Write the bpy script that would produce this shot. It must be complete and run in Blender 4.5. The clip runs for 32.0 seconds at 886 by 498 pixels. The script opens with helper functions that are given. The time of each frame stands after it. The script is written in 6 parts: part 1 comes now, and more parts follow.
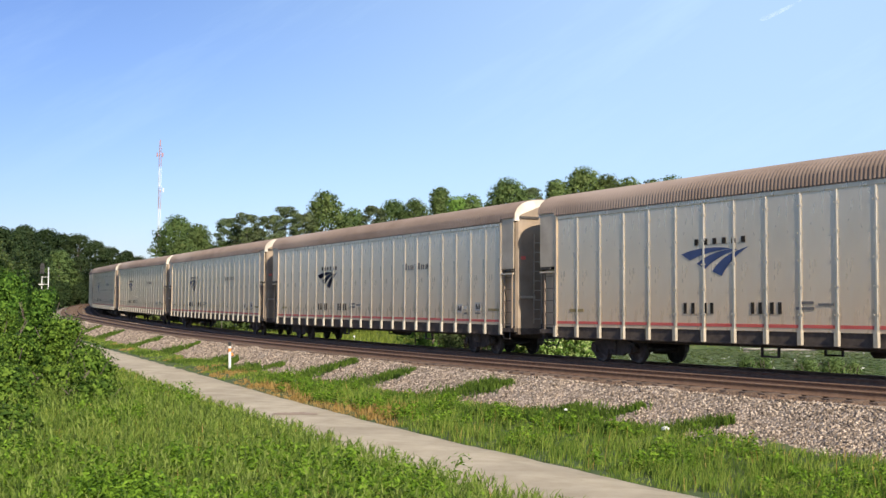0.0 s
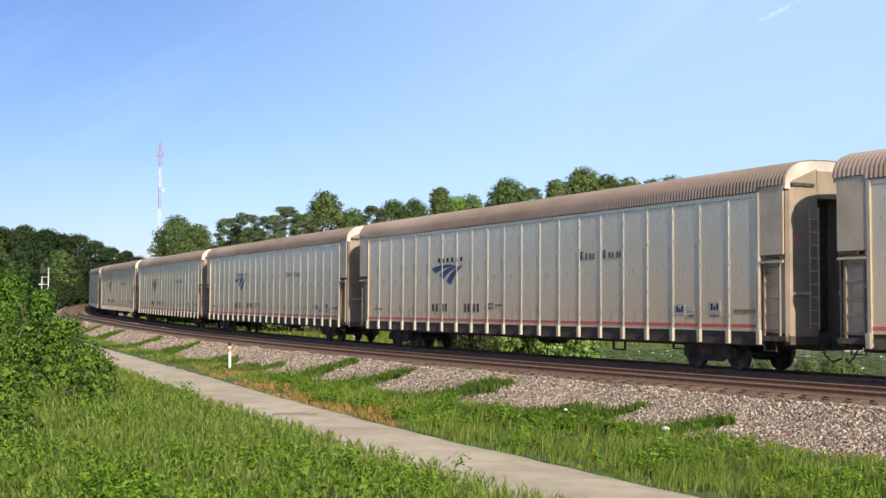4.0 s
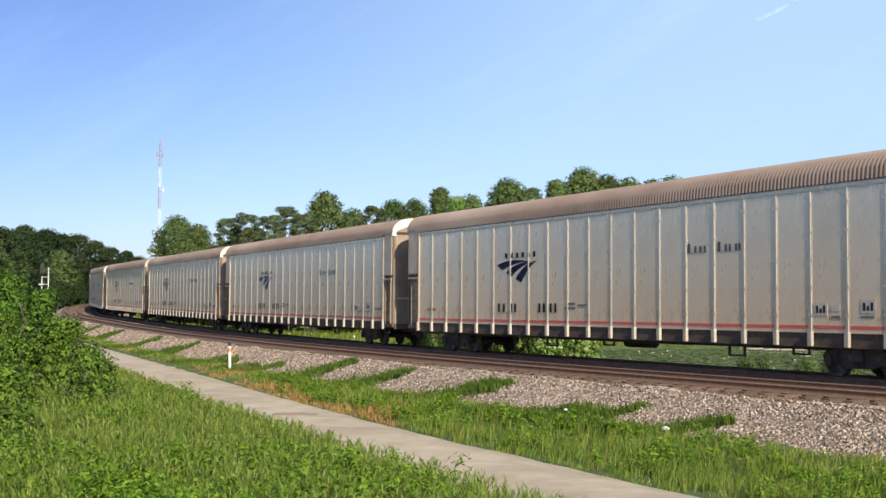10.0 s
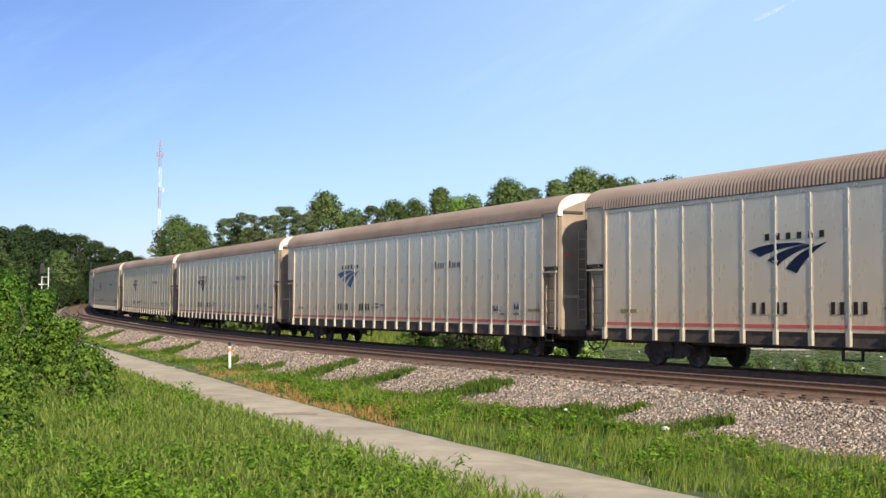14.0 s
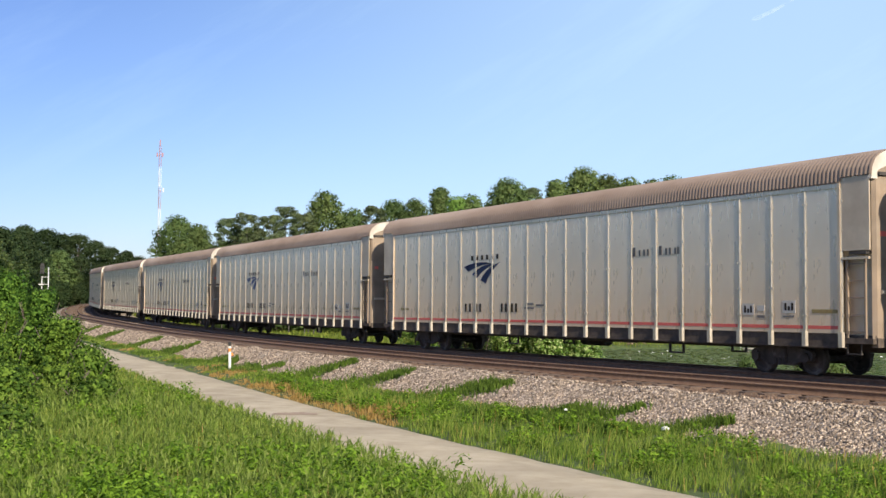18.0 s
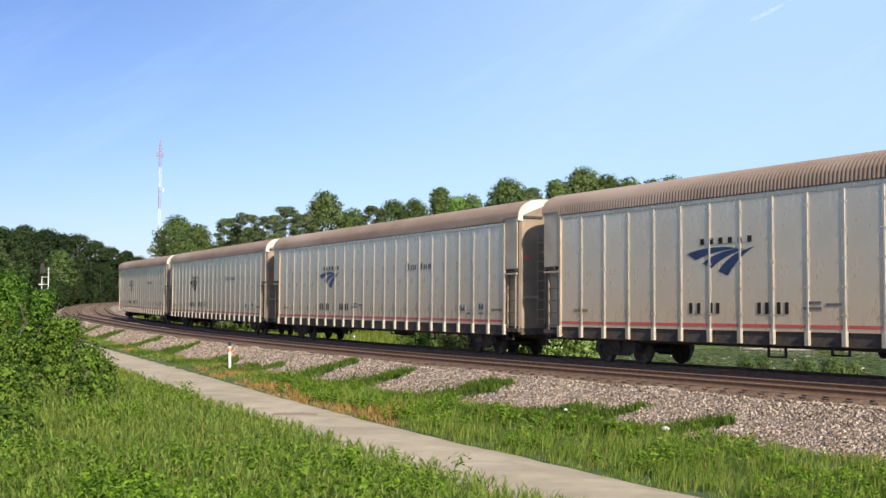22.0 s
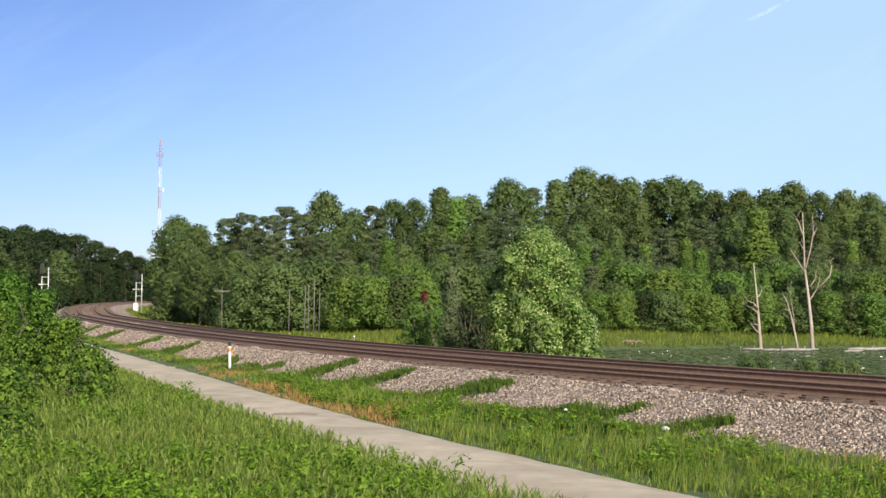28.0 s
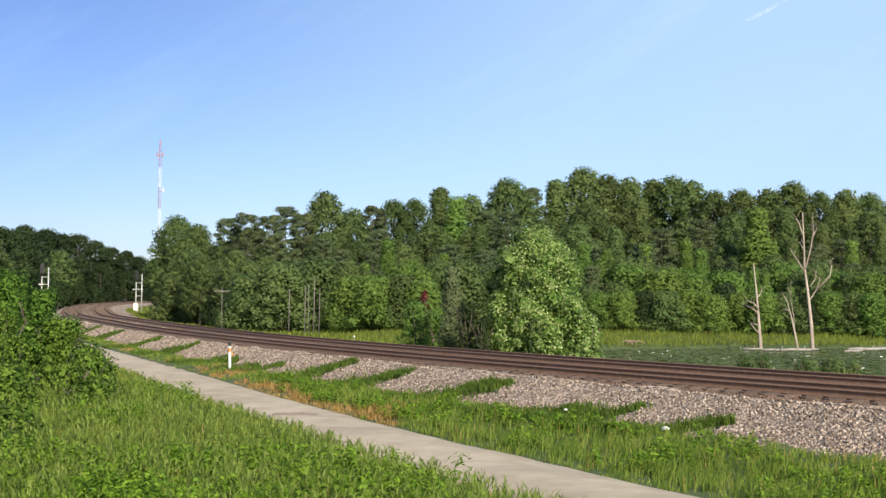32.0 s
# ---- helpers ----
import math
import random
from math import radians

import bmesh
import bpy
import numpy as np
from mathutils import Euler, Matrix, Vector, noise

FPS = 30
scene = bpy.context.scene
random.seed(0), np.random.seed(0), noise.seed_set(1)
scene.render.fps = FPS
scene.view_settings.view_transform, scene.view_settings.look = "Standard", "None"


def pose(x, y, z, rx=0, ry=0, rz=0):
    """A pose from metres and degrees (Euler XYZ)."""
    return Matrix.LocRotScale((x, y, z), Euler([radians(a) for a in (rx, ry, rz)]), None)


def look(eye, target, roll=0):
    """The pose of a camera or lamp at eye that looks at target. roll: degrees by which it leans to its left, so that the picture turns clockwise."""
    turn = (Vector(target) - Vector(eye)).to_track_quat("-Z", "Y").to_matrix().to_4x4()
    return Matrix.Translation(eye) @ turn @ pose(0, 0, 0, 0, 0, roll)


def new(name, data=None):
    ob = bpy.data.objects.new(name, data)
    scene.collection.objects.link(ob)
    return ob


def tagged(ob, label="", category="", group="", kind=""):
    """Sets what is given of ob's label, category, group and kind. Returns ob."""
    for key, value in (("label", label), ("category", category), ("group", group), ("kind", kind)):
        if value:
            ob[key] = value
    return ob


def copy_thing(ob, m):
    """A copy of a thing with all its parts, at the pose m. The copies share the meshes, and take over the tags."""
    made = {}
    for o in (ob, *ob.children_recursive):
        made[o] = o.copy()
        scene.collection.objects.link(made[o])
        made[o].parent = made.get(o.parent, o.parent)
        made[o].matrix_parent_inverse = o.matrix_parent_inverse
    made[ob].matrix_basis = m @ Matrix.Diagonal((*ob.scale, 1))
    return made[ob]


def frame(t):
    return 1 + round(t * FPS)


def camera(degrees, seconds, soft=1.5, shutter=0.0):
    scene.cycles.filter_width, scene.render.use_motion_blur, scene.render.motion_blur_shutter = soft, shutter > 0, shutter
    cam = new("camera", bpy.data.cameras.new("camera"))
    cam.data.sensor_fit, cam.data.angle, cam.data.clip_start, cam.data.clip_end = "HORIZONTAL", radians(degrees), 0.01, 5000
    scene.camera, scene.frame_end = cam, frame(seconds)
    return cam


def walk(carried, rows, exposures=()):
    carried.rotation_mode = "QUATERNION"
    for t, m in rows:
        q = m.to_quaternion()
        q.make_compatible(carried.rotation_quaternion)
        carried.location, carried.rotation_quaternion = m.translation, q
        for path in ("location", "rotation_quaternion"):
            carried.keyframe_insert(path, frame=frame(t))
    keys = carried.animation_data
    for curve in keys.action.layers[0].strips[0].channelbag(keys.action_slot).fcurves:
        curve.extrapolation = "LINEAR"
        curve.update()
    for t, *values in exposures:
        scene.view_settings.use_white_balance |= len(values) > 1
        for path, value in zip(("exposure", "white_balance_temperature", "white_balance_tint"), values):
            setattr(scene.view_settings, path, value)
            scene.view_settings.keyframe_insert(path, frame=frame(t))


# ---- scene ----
# ---------------------------------------------------------------- camera
cam = camera(39.72, 32.0, soft=1.5)
EYE = (0.0, 0.0, 1.952)
VIEW = look(EYE, (0.0, 100.0, 1.952 + 100 * math.tan(0.042255)), 0.49)
walk(cam, [(0, VIEW), (32, VIEW)], exposures=[(0, 0.1), (32, 0.1)])

# ---------------------------------------------------------------- daylight
SUN_ANGLE = radians(-69.5)      # in plan, from +x
SUN_UP = radians(30)
world = bpy.data.worlds.new("sky")
scene.world = world
world.use_nodes = True
wn, wl = world.node_tree.nodes, world.node_tree.links
wn.clear()
w_out = wn.new("ShaderNodeOutputWorld")
w_bg = wn.new("ShaderNodeBackground")
w_sky = wn.new("ShaderNodeTexSky")
w_sky.sky_type = "NISHITA"
w_sky.sun_disc = False
w_sky.sun_elevation = SUN_UP
w_sky.sun_rotation = radians(90) - SUN_ANGLE
w_sky.air_density, w_sky.dust_density, w_sky.ozone_density = 1.0, 0.35, 3.2
w_bg.inputs["Strength"].default_value = 0.118
# thin high cirrus
w_tc = wn.new("ShaderNodeTexCoord")
w_map = wn.new("ShaderNodeMapping")
w_map.inputs["Scale"].default_value = (2.0, 1.0, 12.0)
w_rot = wn.new("ShaderNodeMapping")
w_rot.inputs["Rotation"].default_value = (0, radians(31), 0)
w_no = wn.new("ShaderNodeTexNoise")
w_no.inputs["Scale"].default_value = 2.2
w_no.inputs["Detail"].default_value = 7
w_no.inputs["Roughness"].default_value = 0.62
w_ra = wn.new("ShaderNodeValToRGB")
w_ra.color_ramp.elements[0].position = 0.50
w_ra.color_ramp.elements[1].position = 0.78
w_ra.color_ramp.elements[1].color = (0.22, 0.22, 0.22, 1)
w_mix = wn.new("ShaderNodeMix")
w_mix.data_type = "RGBA"
w_mix.inputs["B"].default_value = (4.7, 6.6, 9.0, 1)
# thin haze thickening to one side
w_sep, w_haze, w_add = wn.new("ShaderNodeSeparateXYZ"), wn.new("ShaderNodeMapRange"), wn.new("ShaderNodeMath")
w_haze.inputs["From Min"].default_value, w_haze.inputs["From Max"].default_value = -0.30, 0.30
w_haze.inputs["To Min"].default_value, w_haze.inputs["To Max"].default_value = 0.0, 0.72
w_haze.interpolation_type = "SMOOTHSTEP"
w_add.operation = "ADD"
w_add.use_clamp = True
wl.new(w_tc.outputs["Generated"], w_sep.inputs["Vector"])
wl.new(w_sep.outputs["X"], w_haze.inputs["Value"])
wl.new(w_haze.outputs["Result"], w_add.inputs[0])
wl.new(w_ra.outputs["Color"], w_add.inputs[1])
wl.new(w_tc.outputs["Generated"], w_rot.inputs["Vector"])
wl.new(w_rot.outputs["Vector"], w_map.inputs["Vector"])
wl.new(w_map.outputs["Vector"], w_no.inputs["Vector"])
wl.new(w_no.outputs["Fac"], w_ra.inputs["Fac"])
wl.new(w_add.outputs["Value"], w_mix.inputs["Factor"])
w_tint = wn.new("ShaderNodeMix")
w_tint.data_type, w_tint.blend_type = "RGBA", "MULTIPLY"
w_tint.inputs["Factor"].default_value = 1.0
w_ramp = wn.new("ShaderNodeValToRGB")
w_ramp.color_ramp.elements[0].position, w_ramp.color_ramp.elements[0].color = 0.30, (0.69, 0.735, 1.02, 1)
w_ramp.color_ramp.elements[1].position, w_ramp.color_ramp.elements[1].color = 0.56, (0.98, 0.985, 1.13, 1)
w_half = wn.new("ShaderNodeMath")
w_half.operation = "MULTIPLY_ADD"
w_half.inputs[1].default_value, w_half.inputs[2].default_value = 0.5, 0.5
wl.new(w_sep.outputs["X"], w_half.inputs[0])
wl.new(w_half.outputs["Value"], w_ramp.inputs["Fac"])
wl.new(w_ramp.outputs["Color"], w_tint.inputs["B"])
wl.new(w_sky.outputs["Color"], w_tint.inputs["A"])
wl.new(w_tint.outputs["Result"], w_mix.inputs["A"])
wl.new(w_mix.outputs["Result"], w_bg.inputs["Color"])
wl.new(w_bg.outputs["Background"], w_out.inputs["Surface"])

sun = new("sun", bpy.data.lights.new("sun", "SUN"))
sun.data.energy, sun.data.angle, sun.data.color = 6.6, radians(0.53), (1.0, 0.89, 0.72)
SUN_TO = Vector((math.cos(SUN_ANGLE) * math.cos(SUN_UP), math.sin(SUN_ANGLE) * math.cos(SUN_UP), math.sin(SUN_UP)))
sun.matrix_world = look(SUN_TO * 50, (0, 0, 0))


# ---------------------------------------------------------------- materials
def material(name, stops, scale=4.0, rough=0.7, metal=0.0, bump=0.0, bump_scale=40.0, second=None, stretch=(1, 1, 1),
             vary=0.0, island=0.0, coords="Object", spec=0.5, through_light=0.0):
    """Noise-driven colour between stops [(position, rgb), ...], a second large stain scale, bump, and variation piece by piece."""
    m = bpy.data.materials.new(name)
    m.use_nodes = True
    n, l = m.node_tree.nodes, m.node_tree.links
    bsdf, out = n["Principled BSDF"], n["Material Output"]
    tc, mp = n.new("ShaderNodeTexCoord"), n.new("ShaderNodeMapping")
    mp.inputs["Scale"].default_value = stretch
    l.new(tc.outputs[coords], mp.inputs["Vector"])
    no = n.new("ShaderNodeTexNoise")
    no.inputs["Scale"].default_value, no.inputs["Detail"].default_value, no.inputs["Roughness"].default_value = scale, 6, 0.6
    l.new(mp.outputs["Vector"], no.inputs["Vector"])
    ra = n.new("ShaderNodeValToRGB")
    while len(ra.color_ramp.elements) < len(stops):
        ra.color_ramp.elements.new(0.5)
    for e, (p, c) in zip(ra.color_ramp.elements, stops):
        e.position, e.color = p, (*c, 1)
    fac = no.outputs["Fac"]
    if island:
        geo = n.new("ShaderNodeNewGeometry")
        mx = n.new("ShaderNodeMix")
        mx.inputs["Factor"].default_value = island
        l.new(fac, mx.inputs["A"])
        l.new(geo.outputs["Random Per Island"], mx.inputs["B"])
        fac = mx.outputs["Result"]
    l.new(fac, ra.inputs["Fac"])
    col = ra.outputs["Color"]
    if second:
        sc, c2, amount, lo, hi = second
        n2 = n.new("ShaderNodeTexNoise")
        n2.inputs["Scale"].default_value, n2.inputs["Detail"].default_value = sc, 4
        l.new(mp.outputs["Vector"], n2.inputs["Vector"])
        mr = n.new("ShaderNodeMapRange")
        mr.inputs["From Min"].default_value, mr.inputs["From Max"].default_value = lo, hi
        mr.inputs["To Max"].default_value = amount
        l.new(n2.outputs["Fac"], mr.inputs["Value"])
        m2 = n.new("ShaderNodeMix")
        m2.data_type = "RGBA"
        l.new(mr.outputs["Result"], m2.inputs["Factor"])
        l.new(col, m2.inputs["A"])
        m2.inputs["B"].default_value = (*c2, 1)
        col = m2.outputs["Result"]
    if vary:
        oi, hs = n.new("ShaderNodeObjectInfo"), n.new("ShaderNodeHueSaturation")
        v = n.new("ShaderNodeMapRange")
        v.inputs["To Min"].default_value, v.inputs["To Max"].default_value = 1 - vary, 1 + vary
        l.new(oi.outputs["Random"], v.inputs["Value"])
        l.new(v.outputs["Result"], hs.inputs["Value"])
        if island:
            hu, fr = n.new("ShaderNodeMapRange"), n.new("ShaderNodeMath")
            fr.operation = "FRACT"
            mu = n.new("ShaderNodeMath")
            mu.operation, mu.inputs[1].default_value = "MULTIPLY", 7.31
            l.new(oi.outputs["Random"], mu.inputs[0])
            l.new(mu.outputs["Value"], fr.inputs[0])
            hu.inputs["To Min"].default_value, hu.inputs["To Max"].default_value = 0.485, 0.508
            l.new(fr.outputs["Value"], hu.inputs["Value"])
            l.new(hu.outputs["Result"], hs.inputs["Hue"])
        l.new(col, hs.inputs["Color"])
        col = hs.outputs["Color"]
    l.new(col, bsdf.inputs["Base Color"])
    bsdf.inputs["Roughness"].default_value, bsdf.inputs["Metallic"].default_value = rough, metal
    bsdf.inputs["Specular IOR Level"].default_value = spec
    if bump:
        nb, bu = n.new("ShaderNodeTexNoise"), n.new("ShaderNodeBump")
        nb.inputs["Scale"].default_value, nb.inputs["Detail"].default_value = bump_scale, 5
        l.new(mp.outputs["Vector"], nb.inputs["Vector"])
        bu.inputs["Strength"].default_value, bu.inputs["Distance"].default_value = bump, 0.05
        l.new(nb.outputs["Fac"], bu.inputs["Height"])
        l.new(bu.outputs["Normal"], bsdf.inputs["Normal"])
    if through_light:
        tr, ad = n.new("ShaderNodeBsdfTranslucent"), n.new("ShaderNodeMixShader")
        ad.inputs["Fac"].default_value = through_light
        l.new(col, tr.inputs["Color"])
        l.new(bsdf.outputs["BSDF"], ad.inputs[1])
        l.new(tr.outputs["BSDF"], ad.inputs[2])
        l.new(ad.outputs["Shader"], out.inputs["Surface"])
    return m


def foliage(name, dark, mid, light, gloss=0.7, through_light=0.38, vary=0.17, island=0.75, clump=0.6, spec=0.15):
    return material(name, [(0.15, dark), (0.5, mid), (0.85, light)], scale=clump, rough=gloss, island=island, vary=vary,
                    through_light=through_light, spec=spec)


M_GROUND = material("meadow soil and turf", [(0.3, (0.035, 0.055, 0.014)), (0.55, (0.07, 0.10, 0.022)), (0.75, (0.12, 0.11, 0.05))],
                    scale=0.9, rough=0.95, bump=0.6, bump_scale=6, second=(0.12, (0.05, 0.075, 0.02), 0.7, 0.45, 0.6))
M_PATH = material("worn grey path", [(0.3, (0.36, 0.295, 0.21)), (0.55, (0.46, 0.385, 0.283)), (0.8, (0.54, 0.46, 0.345))],
                  scale=1.3, rough=0.97, spec=0.15, bump=0.35, bump_scale=45, second=(0.45, (0.29, 0.238, 0.175), 0.45, 0.46, 0.70))
M_DIRT = material("rusty soil", [(0.3, (0.26, 0.175, 0.12)), (0.7, (0.37, 0.28, 0.21))], scale=9, rough=0.95, bump=0.4)


def gravel(name, stops, size=0.075):
    """Crushed stone: a colour and a height for each small cell."""
    m = bpy.data.materials.new(name)
    m.use_nodes = True
    n, l = m.node_tree.nodes, m.node_tree.links
    bsdf = n["Principled BSDF"]
    tc, vo, ra, no = n.new("ShaderNodeTexCoord"), n.new("ShaderNodeTexVoronoi"), n.new("ShaderNodeValToRGB"), n.new("ShaderNodeTexNoise")
    vo.inputs["Scale"].default_value = 1 / size
    l.new(tc.outputs["Object"], vo.inputs["Vector"])
    sp = n.new("ShaderNodeSeparateColor")
    l.new(vo.outputs["Color"], sp.inputs["Color"])
    while len(ra.color_ramp.elements) < len(stops):
        ra.color_ramp.elements.new(0.5)
    for e, (p, c) in zip(ra.color_ramp.elements, stops):
        e.position, e.color = p, (*c, 1)
    l.new(sp.outputs["Red"], ra.inputs["Fac"])
    no.inputs["Scale"].default_value, no.inputs["Detail"].default_value = 0.7, 5
    l.new(tc.outputs["Object"], no.inputs["Vector"])
    hs, mr = n.new("ShaderNodeHueSaturation"), n.new("ShaderNodeMapRange")
    mr.inputs["From Min"].default_value, mr.inputs["From Max"].default_value = 0.3, 0.7
    mr.inputs["To Min"].default_value, mr.inputs["To Max"].default_value = 0.75, 1.2
    l.new(no.outputs["Fac"], mr.inputs["Value"])
    l.new(mr.outputs["Result"], hs.inputs["Value"])
    l.new(ra.outputs["Color"], hs.inputs["Color"])
    l.new(hs.outputs["Color"], bsdf.inputs["Base Color"])
    bu = n.new("ShaderNodeBump")
    bu.invert = True
    bu.inputs["Strength"].default_value, bu.inputs["Distance"].default_value = 1.0, size * 0.7
    l.new(vo.outputs["Distance"], bu.inputs["Height"])
    l.new(bu.outputs["Normal"], bsdf.inputs["Normal"])
    bsdf.inputs["Roughness"].default_value = 0.95
    return m


M_BALLAST = gravel("ballast bed", [(0.0, (0.12, 0.088, 0.066)), (0.4, (0.25, 0.190, 0.142)), (0.75, (0.38, 0.295, 0.225)), (1.0, (0.56, 0.455, 0.36))], 0.07)
M_BED = gravel("rust-stained track bed", [(0.0, (0.11, 0.064, 0.038)), (0.5, (0.19, 0.115, 0.070)), (1.0, (0.28, 0.18, 0.115))])
M_STONE = material("crushed granite", [(0.08, (0.085, 0.062, 0.047)), (0.35, (0.20, 0.152, 0.114)), (0.6, (0.33, 0.256, 0.194)), (0.92, (0.62, 0.50, 0.395))],
                   scale=5, rough=0.9, island=0.85)
M_RUST = material("rusted rail steel", [(0.3, (0.19, 0.108, 0.064)), (0.6, (0.25, 0.148, 0.090)), (0.8, (0.32, 0.20, 0.128))],
                  scale=6, rough=0.8, metal=0.1, bump=0.3)
M_RAILTOP = material("worn rail head", [(0.3, (0.16, 0.10, 0.07)), (0.7, (0.235, 0.155, 0.11))], scale=3, rough=0.6, metal=0.2)
M_TIE = material("weathered sleeper timber", [(0.3, (0.075, 0.050, 0.037)), (0.7, (0.15, 0.102, 0.076))], scale=5, rough=0.9,
                 bump=0.5, vary=0.3, stretch=(1, 6, 6))
def blotched_steel(name):
    """Dull galvanised sheet: blotches, rain streaks, and a tan tint stronger low down in uneven tongues."""
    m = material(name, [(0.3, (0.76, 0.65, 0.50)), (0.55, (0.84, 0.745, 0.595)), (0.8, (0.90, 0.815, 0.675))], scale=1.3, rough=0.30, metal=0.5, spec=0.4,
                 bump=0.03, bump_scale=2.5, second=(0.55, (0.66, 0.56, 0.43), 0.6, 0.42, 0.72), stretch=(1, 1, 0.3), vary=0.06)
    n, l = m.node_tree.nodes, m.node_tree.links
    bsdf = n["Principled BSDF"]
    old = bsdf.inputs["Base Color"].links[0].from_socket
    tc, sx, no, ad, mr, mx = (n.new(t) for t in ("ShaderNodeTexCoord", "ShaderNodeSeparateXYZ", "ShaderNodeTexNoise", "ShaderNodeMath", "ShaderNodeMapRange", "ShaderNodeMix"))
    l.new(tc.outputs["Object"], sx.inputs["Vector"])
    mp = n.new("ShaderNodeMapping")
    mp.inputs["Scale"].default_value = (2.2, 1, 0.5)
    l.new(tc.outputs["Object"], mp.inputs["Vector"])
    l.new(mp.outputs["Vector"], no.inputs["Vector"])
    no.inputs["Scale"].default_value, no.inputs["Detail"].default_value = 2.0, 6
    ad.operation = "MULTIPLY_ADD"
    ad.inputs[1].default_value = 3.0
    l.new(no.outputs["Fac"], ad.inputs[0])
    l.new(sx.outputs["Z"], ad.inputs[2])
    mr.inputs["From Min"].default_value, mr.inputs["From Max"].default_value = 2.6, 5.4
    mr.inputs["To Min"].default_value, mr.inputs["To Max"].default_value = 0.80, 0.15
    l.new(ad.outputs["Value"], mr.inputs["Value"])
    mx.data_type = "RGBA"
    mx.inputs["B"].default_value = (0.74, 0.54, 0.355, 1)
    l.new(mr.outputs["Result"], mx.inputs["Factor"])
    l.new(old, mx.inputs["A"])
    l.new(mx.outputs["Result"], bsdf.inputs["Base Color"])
    # the tan tint dulls the metal under it, and the sheet is scuffed unevenly
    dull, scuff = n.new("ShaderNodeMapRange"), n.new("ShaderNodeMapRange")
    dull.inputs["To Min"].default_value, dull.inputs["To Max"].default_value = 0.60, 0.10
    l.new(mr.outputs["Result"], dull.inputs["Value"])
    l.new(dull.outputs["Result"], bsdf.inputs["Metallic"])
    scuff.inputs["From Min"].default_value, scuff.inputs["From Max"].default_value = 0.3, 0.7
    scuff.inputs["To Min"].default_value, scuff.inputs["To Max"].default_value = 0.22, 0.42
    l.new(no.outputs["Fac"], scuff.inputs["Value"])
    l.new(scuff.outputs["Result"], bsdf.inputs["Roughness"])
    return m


M_PANEL = blotched_steel("galvanised steel panel")
M_POST = material("bright galvanised post", [(0.3, (0.56, 0.48, 0.38)), (0.7, (0.68, 0.60, 0.485))], scale=3, rough=0.3, metal=0.5, vary=0.08)
M_BAY = material("dusty end bay steel", [(0.3, (0.55, 0.44, 0.315)), (0.7, (0.68, 0.56, 0.42))], scale=2, rough=0.45, metal=0.4,
                 second=(0.9, (0.42, 0.31, 0.215), 0.6, 0.45, 0.7), vary=0.08)
# wagon ends: the neighbour's shadow is put into this browner paint
M_END = material("end paint with shade in its brown", [(0.3, (0.22, 0.165, 0.118)), (0.7, (0.30, 0.235, 0.175))], scale=2.2, rough=0.6, metal=0.1,
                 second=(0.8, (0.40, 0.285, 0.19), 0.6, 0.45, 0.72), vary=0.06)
# the ends' sunlit top: its brightness is put into a paler paint
M_CAP = material("cap paint with sunlight in its tone", [(0.3, (0.58, 0.51, 0.43)), (0.7, (0.74, 0.68, 0.60))], scale=2.2, rough=0.6, metal=0.05,
                 second=(0.9, (0.30, 0.23, 0.17), 0.6, 0.45, 0.72), vary=0.25)
M_ROOF = material("dusty brown roof sheet", [(0.3, (0.235, 0.165, 0.122)), (0.55, (0.31, 0.225, 0.172)), (0.8, (0.385, 0.292, 0.23))],
                  scale=1.1, rough=0.75, metal=0.1, second=(0.25, (0.43, 0.335, 0.275), 0.6, 0.42, 0.66), stretch=(0.4, 1, 1), vary=0.06)
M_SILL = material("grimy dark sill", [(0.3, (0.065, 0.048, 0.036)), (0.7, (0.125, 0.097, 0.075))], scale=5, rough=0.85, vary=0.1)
M_UNDER = material("grimy running gear", [(0.3, (0.028, 0.024, 0.022)), (0.7, (0.075, 0.064, 0.056))], scale=7, rough=0.8)
M_BOGIE = material("dusty bogie casting", [(0.3, (0.034, 0.029, 0.025)), (0.6, (0.085, 0.074, 0.063)), (0.75, (0.20, 0.175, 0.15))], scale=3, rough=0.9)
M_RED = material("red stripe", [(0.3, (0.62, 0.105, 0.08)), (0.7, (0.72, 0.15, 0.115))], scale=2, rough=0.5)
M_BLUE = material("blue emblem vinyl", [(0.3, (0.042, 0.070, 0.185)), (0.7, (0.065, 0.100, 0.235))], scale=3, rough=0.5)
M_INK = material("dark lettering", [(0.3, (0.020, 0.017, 0.014)), (0.7, (0.042, 0.035, 0.028))], scale=5, rough=0.85, spec=0.15)
M_FADED = material("faded lettering", [(0.3, (0.14, 0.13, 0.12)), (0.7, (0.19, 0.175, 0.16))], scale=5, rough=0.6)
M_STENCIL = material("dulled white stencil", [(0.3, (0.46, 0.43, 0.39)), (0.7, (0.56, 0.53, 0.48))], scale=9, rough=0.6)
M_SLOGAN = material("weathered grey lettering", [(0.3, (0.06, 0.06, 0.065)), (0.7, (0.10, 0.098, 0.098))], scale=7, rough=0.6)
M_WHITE = material("white paint", [(0.3, (0.74, 0.73, 0.70)), (0.7, (0.82, 0.81, 0.78))], scale=6, rough=0.5)
M_YELLOW = material("dull yellow mark", [(0.3, (0.25, 0.18, 0.06)), (0.7, (0.33, 0.25, 0.10))], scale=6, rough=0.6)
M_ORANGE = material("orange reflector band", [(0.3, (0.75, 0.22, 0.04)), (0.7, (0.85, 0.30, 0.06))], scale=6, rough=0.5)
